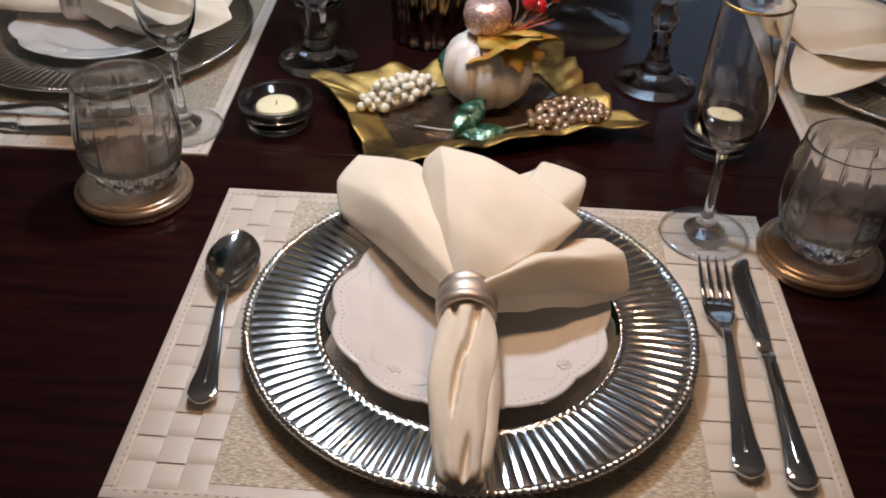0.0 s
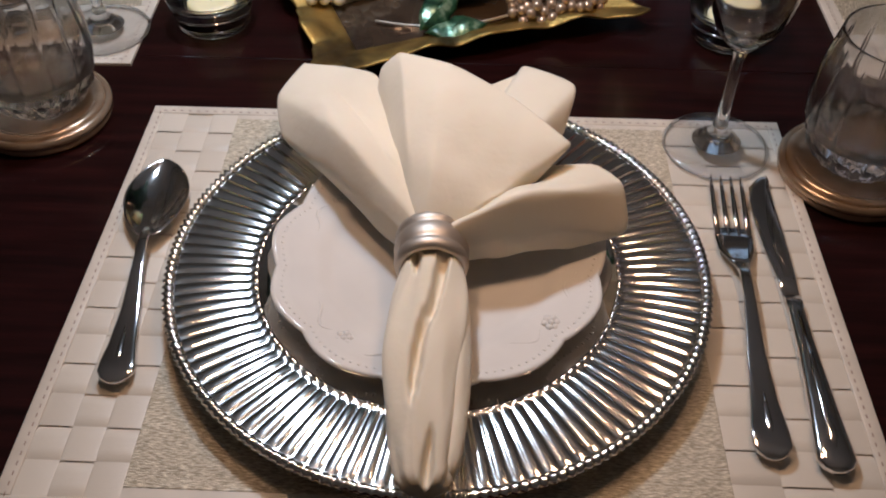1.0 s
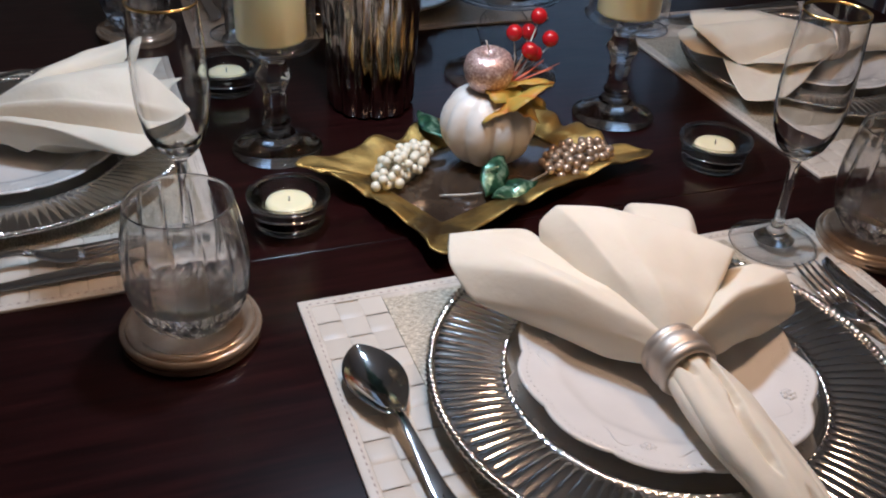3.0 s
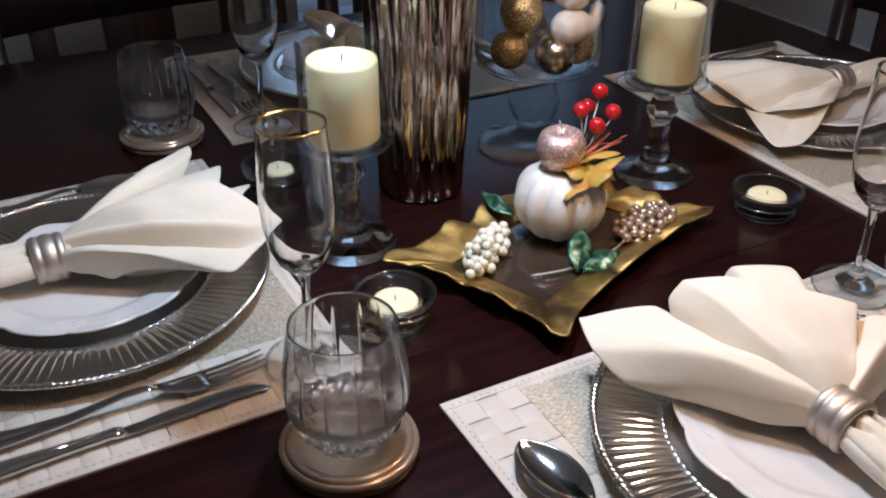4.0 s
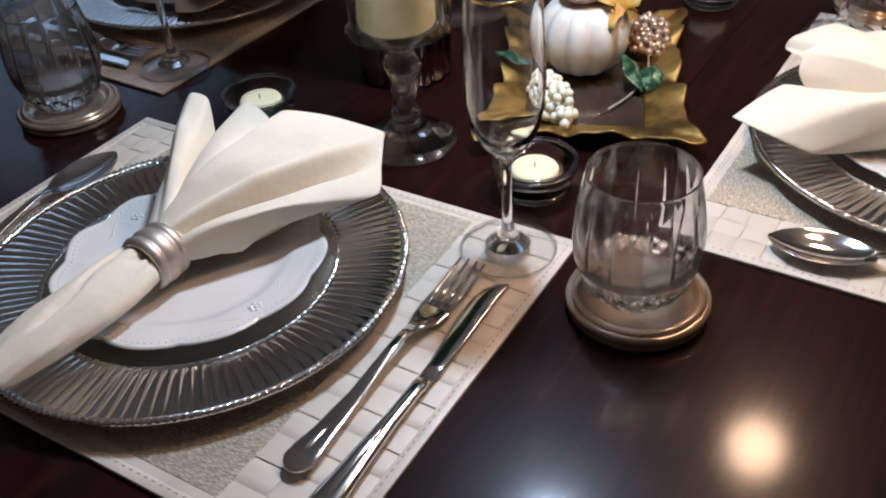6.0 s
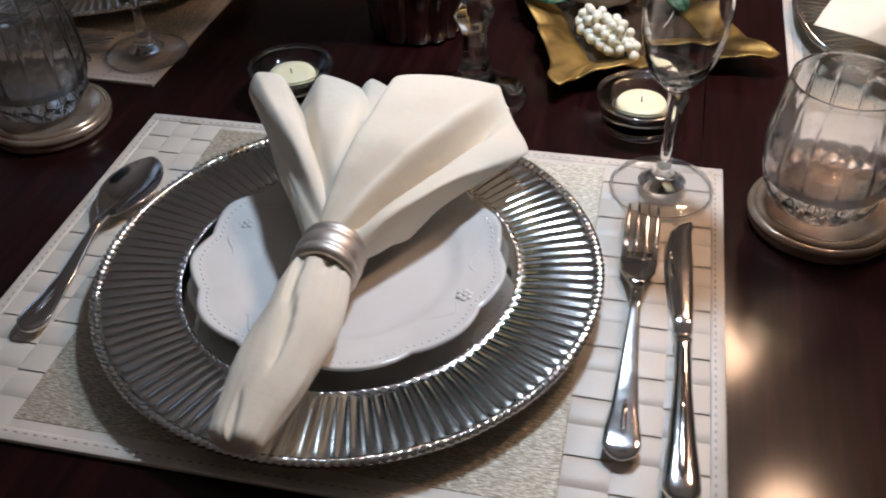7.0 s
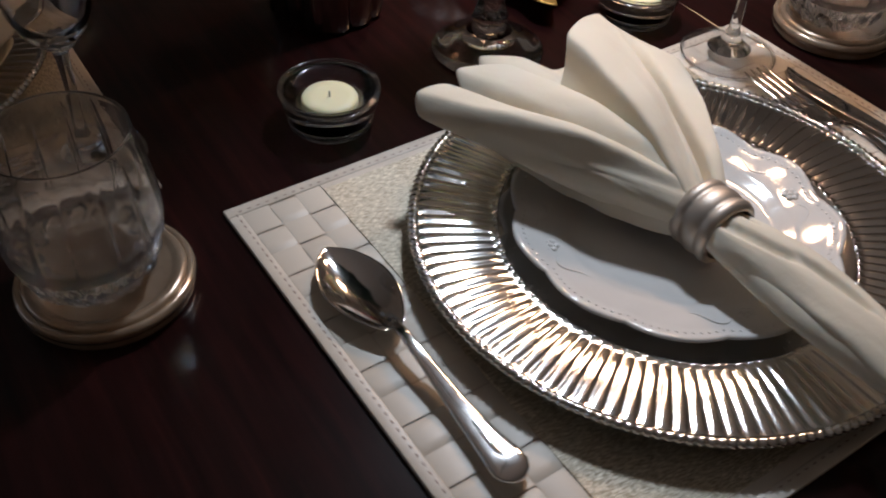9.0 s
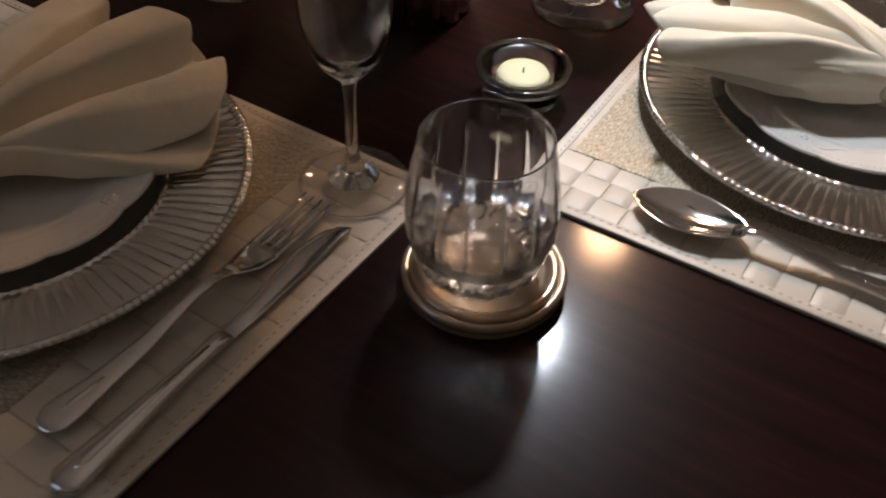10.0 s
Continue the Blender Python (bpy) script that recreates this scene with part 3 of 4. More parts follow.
def make_napkin(label, ring, sheets, tip, seed):
    t = thing("napkin", label, "napkin", None, "napkins in rings")
    bm = bmesh.new()
    for k, (edge, per) in enumerate(sheets):
        fan_sheet(bm, ring, edge, per, 18, seed + k)
    fan = part("fan", bm, LINEN, t, "pleated fan of ivory cloth")
    thicken(fan, 0.0011)
    subdivide(fan, 1)
    for bm in tail_mesh(ring, tip, seed):
        subdivide(part("tail_fold", bm, LINEN, t), 1)
    r = part("napkin_ring", lathe([(0.0165, -0.014), (0.0185, -0.0143), (0.0205, -0.0125), (0.0213, -0.0095), (0.0207, -0.0072), (0.0200, -0.0060), (0.0208, -0.0048), (0.0216, 0.0), (0.0208, 0.0048),
                                  (0.0200, 0.0060), (0.0207, 0.0072), (0.0213, 0.0095), (0.0205, 0.0125), (0.0185, 0.0143), (0.0165, 0.014), (0.0160, 0.0), (0.0165, -0.014)], 48), RINGM, t, "champagne metal ring of three coils")
    d = Vector(tip) - Vector(ring)
    yaw = math.degrees(math.atan2(d.y, d.x)) - 90
    r.matrix_local = pose(ring[0], ring[1], ring[2], 90, 0, yaw) 
    return t


# fans in the settings' own coordinates: x, y, z, lift
RING_A = (-0.015, -0.016, 0.042)
SHEETS_A = [
    [(-0.045, 0.022, 0.030, 0.0), (-0.070, 0.048, 0.026, -0.002), (-0.094, 0.070, 0.029, 0.0), (-0.118, 0.090, 0.037, 0.006), (-0.124, 0.120, 0.048, 0.016), (-0.112, 0.154, 0.050, 0.014), (-0.107, 0.154, 0.051, 0.014),
     (-0.082, 0.143, 0.057, 0.010), (-0.060, 0.131, 0.060, 0.002), (-0.048, 0.116, 0.050, -0.010)],
    [(-0.056, 0.108, 0.048, -0.010), (-0.054, 0.122, 0.070, 0.0), (-0.043, 0.123, 0.082, 0.010), (-0.038, 0.122, 0.083, 0.012), (-0.008, 0.112, 0.082, 0.016), (0.030, 0.084, 0.078, 0.012), (0.060, 0.053, 0.073, 0.006), (0.064, 0.049, 0.070, 0.004),
     (0.052, 0.045, 0.060, -0.010), (0.022, 0.050, 0.044, -0.016), (0.006, 0.046, 0.038, -0.010)],
    [(0.022, 0.040, 0.040, -0.010), (0.052, 0.050, 0.052, -0.004), (0.080, 0.044, 0.060, 0.006), (0.095, 0.028, 0.061, 0.012), (0.098, 0.020, 0.052, 0.012), (0.098, 0.011, 0.036, 0.006), (0.066, 0.005, 0.027, 0.0)],
    [(0.0, 0.132, 0.048, 0.0), (0.014, 0.134, 0.050, 0.004), (0.036, 0.155, 0.046, 0.006), (0.042, 0.151, 0.056, 0.008), (0.074, 0.121, 0.062, 0.010), (0.066, 0.085, 0.050, 0.004)],
    [(-0.082, 0.070, 0.024, 0.0), (-0.064, 0.050, 0.020, -0.002), (-0.058, 0.036, 0.026, 0.003), (-0.036, 0.014, 0.024, 0.0)]]
nap_a = make_napkin("ivory cotton napkin billowing out of a champagne ring", RING_A, [(e, 7) for e in SHEETS_A], (-0.010, -0.166, 0.034), 1)
RING_B = (-0.011, -0.029, 0.042)
SHEETS_B = [
    [(-0.044, 0.024, 0.032, 0.002), (-0.066, 0.040, 0.044, 0.004), (-0.092, 0.084, 0.054, 0.006), (-0.115, 0.116, 0.063, 0.008), (-0.112, 0.126, 0.074, 0.012), (-0.092, 0.124, 0.074, 0.010), (-0.072, 0.106, 0.056, -0.006)],
    [(-0.084, 0.104, 0.044, -0.012), (-0.076, 0.134, 0.060, 0.004), (-0.069, 0.145, 0.066, 0.010), (-0.036, 0.133, 0.064, 0.012), (-0.016, 0.110, 0.046, -0.006)],
    [(-0.026, 0.098, 0.044, -0.012), (-0.012, 0.108, 0.070, 0.004), (-0.004, 0.118, 0.086, 0.014), (0.026, 0.138, 0.078, 0.016), (0.060, 0.158, 0.062, 0.014), (0.065, 0.153, 0.058, 0.012), (0.071, 0.141, 0.054, -0.030), (0.078, 0.128, 0.050, 0.006), (0.091, 0.103, 0.044, 0.012),
     (0.070, 0.072, 0.044, 0.012), (0.044, 0.034, 0.041, 0.008), (0.028, 0.016, 0.028, 0.002)],
    [(-0.050, 0.138, 0.042, 0.0), (-0.040, 0.160, 0.053, 0.006), (-0.034, 0.163, 0.055, 0.008), (-0.014, 0.148, 0.056, 0.006), (0.008, 0.138, 0.044, 0.0), (0.03, 0.138, 0.044, 0.0)]]
nap_b = make_napkin("ivory cotton napkin fanned out of a champagne ring", RING_B, [(e, 7) for e in SHEETS_B], (-0.0125, -0.176, 0.044), 5)
nap_a.matrix_world, nap_b.matrix_world = A, B
SHEETS_C = [
    [(-0.050, 0.030, 0.035, 0.002), (-0.090, 0.078, 0.050, 0.006), (-0.082, 0.122, 0.062, 0.010), (-0.044, 0.140, 0.066, 0.010), (-0.030, 0.126, 0.050, -0.010), (0.000, 0.140, 0.074, 0.014), (0.030, 0.150, 0.068, 0.012), (0.044, 0.134, 0.048, -0.012),
     (0.066, 0.142, 0.056, 0.006), (0.086, 0.120, 0.048, 0.010), (0.090, 0.088, 0.036, 0.004), (0.056, 0.028, 0.030, 0.0)],
    [(0.030, 0.110, 0.046, 0.0), (0.072, 0.124, 0.038, 0.004), (0.094, 0.098, 0.026, 0.0), (0.106, 0.070, 0.024, 0.004), (0.082, 0.048, 0.022, -0.004), (0.046, 0.018, 0.026, 0.0)],
    [(-0.060, 0.110, 0.044, 0.0), (-0.030, 0.146, 0.046, 0.004), (0.010, 0.156, 0.050, 0.006), (0.040, 0.150, 0.040, 0.0)]]
nap_c = make_napkin("ivory cotton napkin with ragged folds hanging over its plate", (-0.004, -0.024, 0.042), [(e, 7) for e in SHEETS_C], (0.004, -0.160, 0.038), 9)
nap_c.matrix_world = C
SHEETS_D = [
    [(-0.034, 0.016, 0.032, 0.0), (-0.064, 0.050, 0.046, 0.006), (-0.074, 0.098, 0.052, 0.008), (-0.060, 0.132, 0.050, 0.006), (-0.040, 0.140, 0.042, -0.008), (-0.026, 0.162, 0.056, 0.008), (0.020, 0.168, 0.066, 0.012), (0.036, 0.150, 0.052, -0.010),
     (0.066, 0.142, 0.064, 0.010), (0.094, 0.092, 0.054, 0.010), (0.074, 0.034, 0.036, 0.004), (0.040, 0.010, 0.030, 0.0)],
    [(-0.048, 0.050, 0.030, 0.0), (-0.084, 0.088, 0.032, 0.004), (-0.102, 0.134, 0.025, 0.004), (-0.090, 0.162, 0.023, 0.002), (-0.060, 0.164, 0.036, 0.006), (-0.020, 0.150, 0.044, 0.0)],
    [(-0.020, 0.140, 0.040, 0.0), (0.000, 0.174, 0.044, 0.004), (0.044, 0.170, 0.048, 0.006), (0.080, 0.126, 0.044, 0.0)]]
nap_d = make_napkin("ivory cotton napkin spread low from a champagne ring", (-0.010, -0.016, 0.042), [(e, 7) for e in SHEETS_D], (-0.004, -0.162, 0.036), 3)
nap_d.matrix_world = D


def make_spoon():
    t = thing("spoon", "polished steel table spoon lying on a placemat", "spoon", None, "spoons")
    bm = bmesh.new()
    rows = []
    for i in range(15):
        v = i / 14
        y = 0.010 + 0.079 * v
        w = 0.0208 * math.sin(math.pi * min(1, 0.05 + v * 0.95) ** 1.12) ** 0.66 + 0.0010
        row = []
        for j in range(13):
            u = 2 * j / 12 - 1
            row.append((w * u, y, 0.0105 - 0.0075 * (1 - u * u) * math.sin(math.pi * v) ** 0.7 - 0.002 * v))
        rows.append(row)
    grid_mesh(bm, rows)
    bowl = part("bowl", bm, STEEL, t)
    thicken(bowl, 0.0014)
    subdivide(bowl, 1)
    part("handle", loft([(0.019, 0, 0.0088, 0.0030, 0.0010), (0.010, 0, 0.0118, 0.0034, 0.0018), (0.0, 0, 0.0132, 0.0030, 0.0018), (-0.02, 0, 0.0106, 0.0038, 0.0017), (-0.05, 0, 0.0057, 0.0057, 0.0016),
                         (-0.075, 0, 0.0055, 0.0080, 0.0016), (-0.088, 0, 0.0062, 0.0100, 0.0017), (-0.096, 0, 0.0062, 0.0104, 0.0018), (-0.1005, 0, 0.0058, 0.0080, 0.0018), (-0.103, 0, 0.0052, 0.0045, 0.0014), (-0.104, 0, 0.0050, 0.0015, 0.0008)], 24, 4.5), STEEL, t)
    part("handle_rib", loft([(-0.062, 0, 0.0066, 0.0006, 0.0006), (-0.07, 0, 0.0068, 0.0014, 0.0008), (-0.085, 0, 0.0074, 0.0022, 0.0008), (-0.09, 0, 0.0074, 0.0008, 0.0006)], 8), STEEL, t)
    return t


def make_fork():
    t = thing("fork", "polished steel dinner fork with four tines", "fork", None, "forks")
    bm = bmesh.new()
    for k in range(4):
        x = (k - 1.5) * 0.0068
        loft([(0.050, x * 0.98, 0.0040, 0.0022, 0.0012), (0.070, x, 0.0045, 0.0020, 0.0012), (0.092, x * 1.0, 0.0068, 0.0016, 0.0010), (0.104, x, 0.0092, 0.0007, 0.0006)], 8, 2.6, bm)
    loft([(0.056, 0, 0.0040, 0.0122, 0.0013), (0.048, 0, 0.0036, 0.0126, 0.0014), (0.036, 0, 0.0044, 0.0115, 0.0015), (0.026, 0, 0.0070, 0.0075, 0.0017), (0.016, 0, 0.0100, 0.0040, 0.0018)], 16, 3.0, bm)
    part("head", bm, STEEL, t, "four-tined fork head")
    part("handle", loft([(0.020, 0, 0.0092, 0.0046, 0.0017), (0.008, 0, 0.0124, 0.0032, 0.0019), (-0.01, 0, 0.0120, 0.0034, 0.0018), (-0.05, 0, 0.0058, 0.0054, 0.0017), (-0.085, 0, 0.0052, 0.0080, 0.0016), (-0.102, 0, 0.0060, 0.0102, 0.0017),
                         (-0.112, 0, 0.0060, 0.0106, 0.0018), (-0.117, 0, 0.0056, 0.0080, 0.0018), (-0.1195, 0, 0.0050, 0.0045, 0.0014), (-0.1205, 0, 0.0048, 0.0015, 0.0008)], 24, 4.5), STEEL, t)
    part("handle_rib", loft([(-0.078, 0, 0.0066, 0.0006, 0.0006), (-0.086, 0, 0.0068, 0.0014, 0.0008), (-0.1, 0, 0.0072, 0.0022, 0.0008), (-0.106, 0, 0.0072, 0.0008, 0.0006)], 8), STEEL, t)
    return t


def make_knife():
    t = thing("knife", "polished steel dinner knife with a curved blade", "knife", None, "knives")
    bm = bmesh.new()
    # blade outline: straight spine at +x, curved belly at -x
    st = [(0.108, 0.0045, 0.0008), (0.105, 0.0018, 0.0046), (0.096, -0.0020, 0.0072), (0.080, -0.0030, 0.0086), (0.060, -0.0026, 0.0088), (0.035, -0.0012, 0.0078), (0.012, 0.0002, 0.0062), (-0.010, 0.0, 0.0052)]
    loft([(y, x, 0.0034, w, 0.0009) for y, x, w in st], 12, 2.0, bm)
    part("blade", bm, STEEL, t, "steel blade")
    part("handle", loft([(-0.006, 0, 0.0038, 0.0054, 0.0026), (-0.012, 0, 0.0046, 0.0058, 0.0034), (-0.016, 0, 0.0048, 0.0048, 0.0032), (-0.05, 0, 0.0050, 0.0056, 0.0036), (-0.09, 0, 0.0052, 0.0080, 0.0038), (-0.115, 0, 0.0052, 0.0102, 0.0038),
                         (-0.123, 0, 0.0052, 0.0104, 0.0038), (-0.1275, 0, 0.0050, 0.0075, 0.0034), (-0.130, 0, 0.0048, 0.0035, 0.0024)], 18, 2.8), STEEL, t)
    part("handle_rib", loft([(-0.02, 0, 0.0078, 0.0012, 0.0008), (-0.07, 0, 0.0086, 0.0020, 0.0010), (-0.11, 0, 0.0088, 0.0030, 0.0010), (-0.117, 0, 0.0084, 0.001, 0.0006)], 8), STEEL, t)
    return t


def make_flute():
    t = thing("champagne_flute", "clear champagne flute with a gold rim on a slim stem", "glass", None, "champagne flutes")
    part("bowl", lathe([(0.0036, 0.0800), (0.0100, 0.0856), (0.0185, 0.0949), (0.0240, 0.1079), (0.0272, 0.1256), (0.0280, 0.1442), (0.0272, 0.1674), (0.0258, 0.1906), (0.02505, 0.2040), (0.0250, 0.2044), (0.0248, 0.2046), (0.0244, 0.2046), (0.0242, 0.2044), (0.02425, 0.2040),
                        (0.0250, 0.1906), (0.0264, 0.1674), (0.0271, 0.1442), (0.0263, 0.1265), (0.0230, 0.1097), (0.0170, 0.0986), (0.0085, 0.0921), (0.0005, 0.0911), (0.0005, 0.0800), (0.0036, 0.0800)], 48), GLASS, t, "thin clear bowl")
    part("gold_rim", lathe([(0.0242, 0.2037), (0.0252, 0.2037), (0.0252, 0.2057), (0.0242, 0.2057), (0.0242, 0.2037)], 48), GOLDRIM, t, "thin gold rim")
    part("stem", lathe([(0.0005, 0.0897), (0.0060, 0.0870), (0.0052, 0.0818), (0.0040, 0.0744), (0.0036, 0.0558), (0.0038, 0.0372), (0.0044, 0.0242), (0.0062, 0.0167), (0.0110, 0.0110), (0.0170, 0.0065), (0.0005, 0.0060)], 32), GLASS, t, "solid glass stem")
    part("base", lathe([(0.0005, 0.0058), (0.0150, 0.0052), (0.0300, 0.0032), (0.0360, 0.0022), (0.0366, 0.0014), (0.0358, 0.0004), (0.0005, 0.0004)], 48), THINCUT, t, "round glass base")
    part("base_rim", lathe([(0.0348, 0.0012), (0.0354, 0.0025), (0.0363, 0.0027), (0.0370, 0.0018), (0.0366, 0.0006), (0.0354, 0.0004), (0.0348, 0.0012)], 56), GLASS, t, "rounded glass edge")
    return t


def make_tumbler():
    t = thing("tumbler", "stemless cut glass tumbler on a round coaster", "glass", None, "tumblers")

    def cut(r, z, a):
        """Fourteen upright panels parted by narrow grooves, meeting diamond facets round the foot."""
        wall = max(0.0, min(1.0, (z - 0.016) / 0.012)) * max(0.0, min(1.0, (0.088 - z) / 0.02))
        groove = 0.034 * wall * math.exp(-(math.sin(a * 7) / 0.16) ** 2)
        foot = max(0.0, min(1.0, z / 0.004)) * max(0.0, min(1.0, (0.030 - z) / 0.010))
        facet = foot * (0.075 * abs(math.sin(a * 7)) if z < 0.012 else 0.060 * abs(math.cos(a * 7)))
        return 1 - groove - facet, 0.0

    outer = [(0.0005, 0.0), (0.023, 0.0), (0.0275, 0.0015), (0.0315, 0.0065), (0.0345, 0.0118), (0.0375, 0.0165), (0.0402, 0.0230), (0.0422, 0.031), (0.0433, 0.040), (0.0436, 0.048), (0.0432, 0.056), (0.0422, 0.065), (0.0405, 0.076), (0.0385, 0.086), (0.0368, 0.0945), (0.0365, 0.0968), (0.03645, 0.0972), (0.0362, 0.0975), (0.0358, 0.0976)]
    inner = [(0.0358, 0.0976), (0.0354, 0.0975), (0.03515, 0.0972), (0.0351, 0.0968), (0.0355, 0.0940), (0.0372, 0.086), (0.0391, 0.076), (0.0408, 0.065), (0.0417, 0.056), (0.0420, 0.048), (0.0414, 0.040), (0.0396, 0.032), (0.0355, 0.0265), (0.028, 0.0235), (0.018, 0.0222), (0.0005, 0.0218)]
    bm = bmesh.new()
    lathe(outer, 280, cut, bm)
    lathe(inner, 280, None, bm)
    bmesh.ops.remove_doubles(bm, verts=bm.verts, dist=0.00002)
    part("glass_body", bm, CRYSTAL, t, "glass wall with upright cuts and a faceted foot")
    for k in range(14):
        a = 2 * math.pi * (k + 0.5) / 14
        bm = bmesh.new()
        bmesh.ops.create_icosphere(bm, subdivisions=1, radius=1.0)
        bmesh.ops.transform(bm, matrix=pose(0.0338 * math.cos(a), 0.0338 * math.sin(a), 0.0120, 0, 0, math.degrees(a)) @ Matrix.Rotation(radians(32), 4, "Y") @ Matrix.Rotation(radians(25), 4, "X") @ Matrix.Diagonal((0.0029, 0.0066, 0.0108, 1)), verts=bm.verts)
        part("base_facet", bm, GLASS, t, "", False)
    return t


def make_coaster():
    t = thing("coaster", "round champagne coaster with turned rings", "coaster", None, "coasters")
    part("disc", lathe([(0.0005, 0.012), (0.036, 0.012), (0.038, 0.0128), (0.040, 0.0142), (0.0425, 0.0148), (0.0445, 0.0140), (0.0452, 0.0125), (0.0452, 0.002), (0.0005, 0.002)], 72), COASTER, t)
    part("rim_ring", lathe([(0.0454, 0.0120), (0.0470, 0.0131), (0.0490, 0.0118), (0.0500, 0.0095), (0.0495, 0.0070), (0.0480, 0.0060), (0.0490, 0.0045), (0.0485, 0.0015), (0.0470, 0.0), (0.0454, 0.0005), (0.0454, 0.0120)], 72), COASTER, t, "turned champagne rim")
    return t


def make_tealight():
    t = thing("tealight_holder", "round clear glass tealight holder with an unlit cream candle", "candle holder", None, "tealight holders")
    part("glass_cup", lathe([(0.0005, 0.0), (0.024, 0.0), (0.0275, 0.002), (0.0300, 0.008), (0.0330, 0.018), (0.0348, 0.025), (0.0345, 0.0275), (0.0325, 0.0280), (0.0290, 0.0250), (0.0245, 0.0225), (0.0212, 0.0200), (0.0205, 0.0060), (0.0005, 0.0055)], 56), GLASS, t, "thick clear glass cup")
    part("cup_rim", lathe([(0.0312, 0.0278), (0.0322, 0.0300), (0.0338, 0.0306), (0.0352, 0.0297), (0.0356, 0.0278), (0.0347, 0.0264), (0.0328, 0.0264), (0.0312, 0.0278)], 56), GLASS, t, "rounded glass rim")
    part("cup_foot", lathe([(0.0222, 0.0030), (0.0240, 0.0062), (0.0268, 0.0082), (0.0296, 0.0070), (0.0302, 0.0040), (0.0280, 0.0012), (0.0240, 0.0008), (0.0222, 0.0030)], 56), GLASS, t, "thick glass foot")
    part("candle", lathe([(0.0005, 0.0062), (0.0195, 0.0062), (0.0198, 0.0200), (0.0185, 0.0222), (0.012, 0.0218), (0.0005, 0.0215)], 40), TEAWAX, t, "cream wax")
    part("wick", tube([(0, 0, 0.0214), (0.0005, 0.0002, 0.026)], 0.0006, 6), WICK, t)
    return t


mat_thing, charger, plate = make_mat(), make_charger(), make_plate()
spoon, fork, knife, flute = make_spoon(), make_fork(), make_knife(), make_flute()
mat_thing.matrix_world = A
SMALLER = Matrix.Scale(0.965, 4)
charger.matrix_world = A @ pose(-0.012, 0.0, 0.0032)
plate.matrix_world = A @ pose(-0.012, 0.001, 0.0074, 0, 0, 8)
spoon.matrix_world = A @ pose(-0.1940, 0.009, 0.0036, 0, 0, 5.0) @ SMALLER
fork.matrix_world = A @ pose(0.1715, -0.008, 0.0036, 0, 0, -3.0) @ SMALLER
knife.matrix_world = A @ pose(0.1995, -0.005, 0.0036, 0, 0, -1.2) @ SMALLER
flute.matrix_world = A @ pose(0.178, 0.134, 0.0034)
mat_b = copy_thing(mat_thing, B)
copy_thing(mat_thing, C), copy_thing(mat_thing, D)
bm = lathe([(0.0002, 0.00345), (0.003, 0.0034), (0.0042, 0.0031)], 14, lambda r, z, a: (1 + 0.35 * math.sin(2 * a) + 0.2 * math.sin(5 * a), 0.0))
part("stain", bm, STAIN, mat_b, "small faded pink stain", True, pose(-0.2185, -0.121, 0.0))
copy_thing(charger, B @ pose(-0.008, -0.003, 0.0032, 0, 0, 20))
copy_thing(plate, B @ pose(-0.008, -0.002, 0.0074, 0, 0, 30))
copy_thing(spoon, B @ pose(-0.1925, 0.009, 0.0036, 0, 0, 1.0))
copy_thing(fork, B @ pose(0.1733, -0.002, 0.0036, 0, 0, -0.3))
copy_thing(knife, B @ pose(0.2030, -0.013, 0.0036, 0, 0, 0.8))
copy_thing(flute, B @ pose(0.1845, 0.133, 0.0034))
for place in (C, D):
    copy_thing(charger, place @ pose(0.0, -0.004, 0.0032, 0, 0, 40))
    copy_thing(plate, place @ pose(0.0, -0.003, 0.0074, 0, 0, 60))
    copy_thing(spoon, place @ pose(-0.193, 0.0, 0.0036, 0, 0, 2))
    copy_thing(fork, place @ pose(0.175, 0.0, 0.0036, 0, 0, -1))
    copy_thing(knife, place @ pose(0.2045, -0.010, 0.0036, 0, 0, 1))
    copy_thing(flute, place @ pose(0.179, 0.135, 0.0034))
tumbler, coaster, tealight = make_tumbler(), make_coaster(), make_tealight()
GLASSES = [(-0.307, -0.313), (0.267, -0.354), (-0.296, 0.290)]
for k, (x, y) in enumerate(GLASSES):
    cm, gm = pose(x, y, TOP, 0, 0, 40 * k), pose(x + 0.002, y + 0.004, TOP + 0.0122, 0, 0, 17 * k)
    if k:
        copy_thing(coaster, cm), copy_thing(tumbler, gm)
    else:
        coaster.matrix_world, tumbler.matrix_world = cm, gm
for k, (x, y) in enumerate([(-0.209, -0.182), (0.213, -0.184), (-0.217, 0.106)]):
    if k:
        copy_thing(tealight, pose(x, y, TOP, 0, 0, 50 * k))
    else:
        tealight.matrix_world = pose(x, y, TOP)

# ---- centrepiece ----


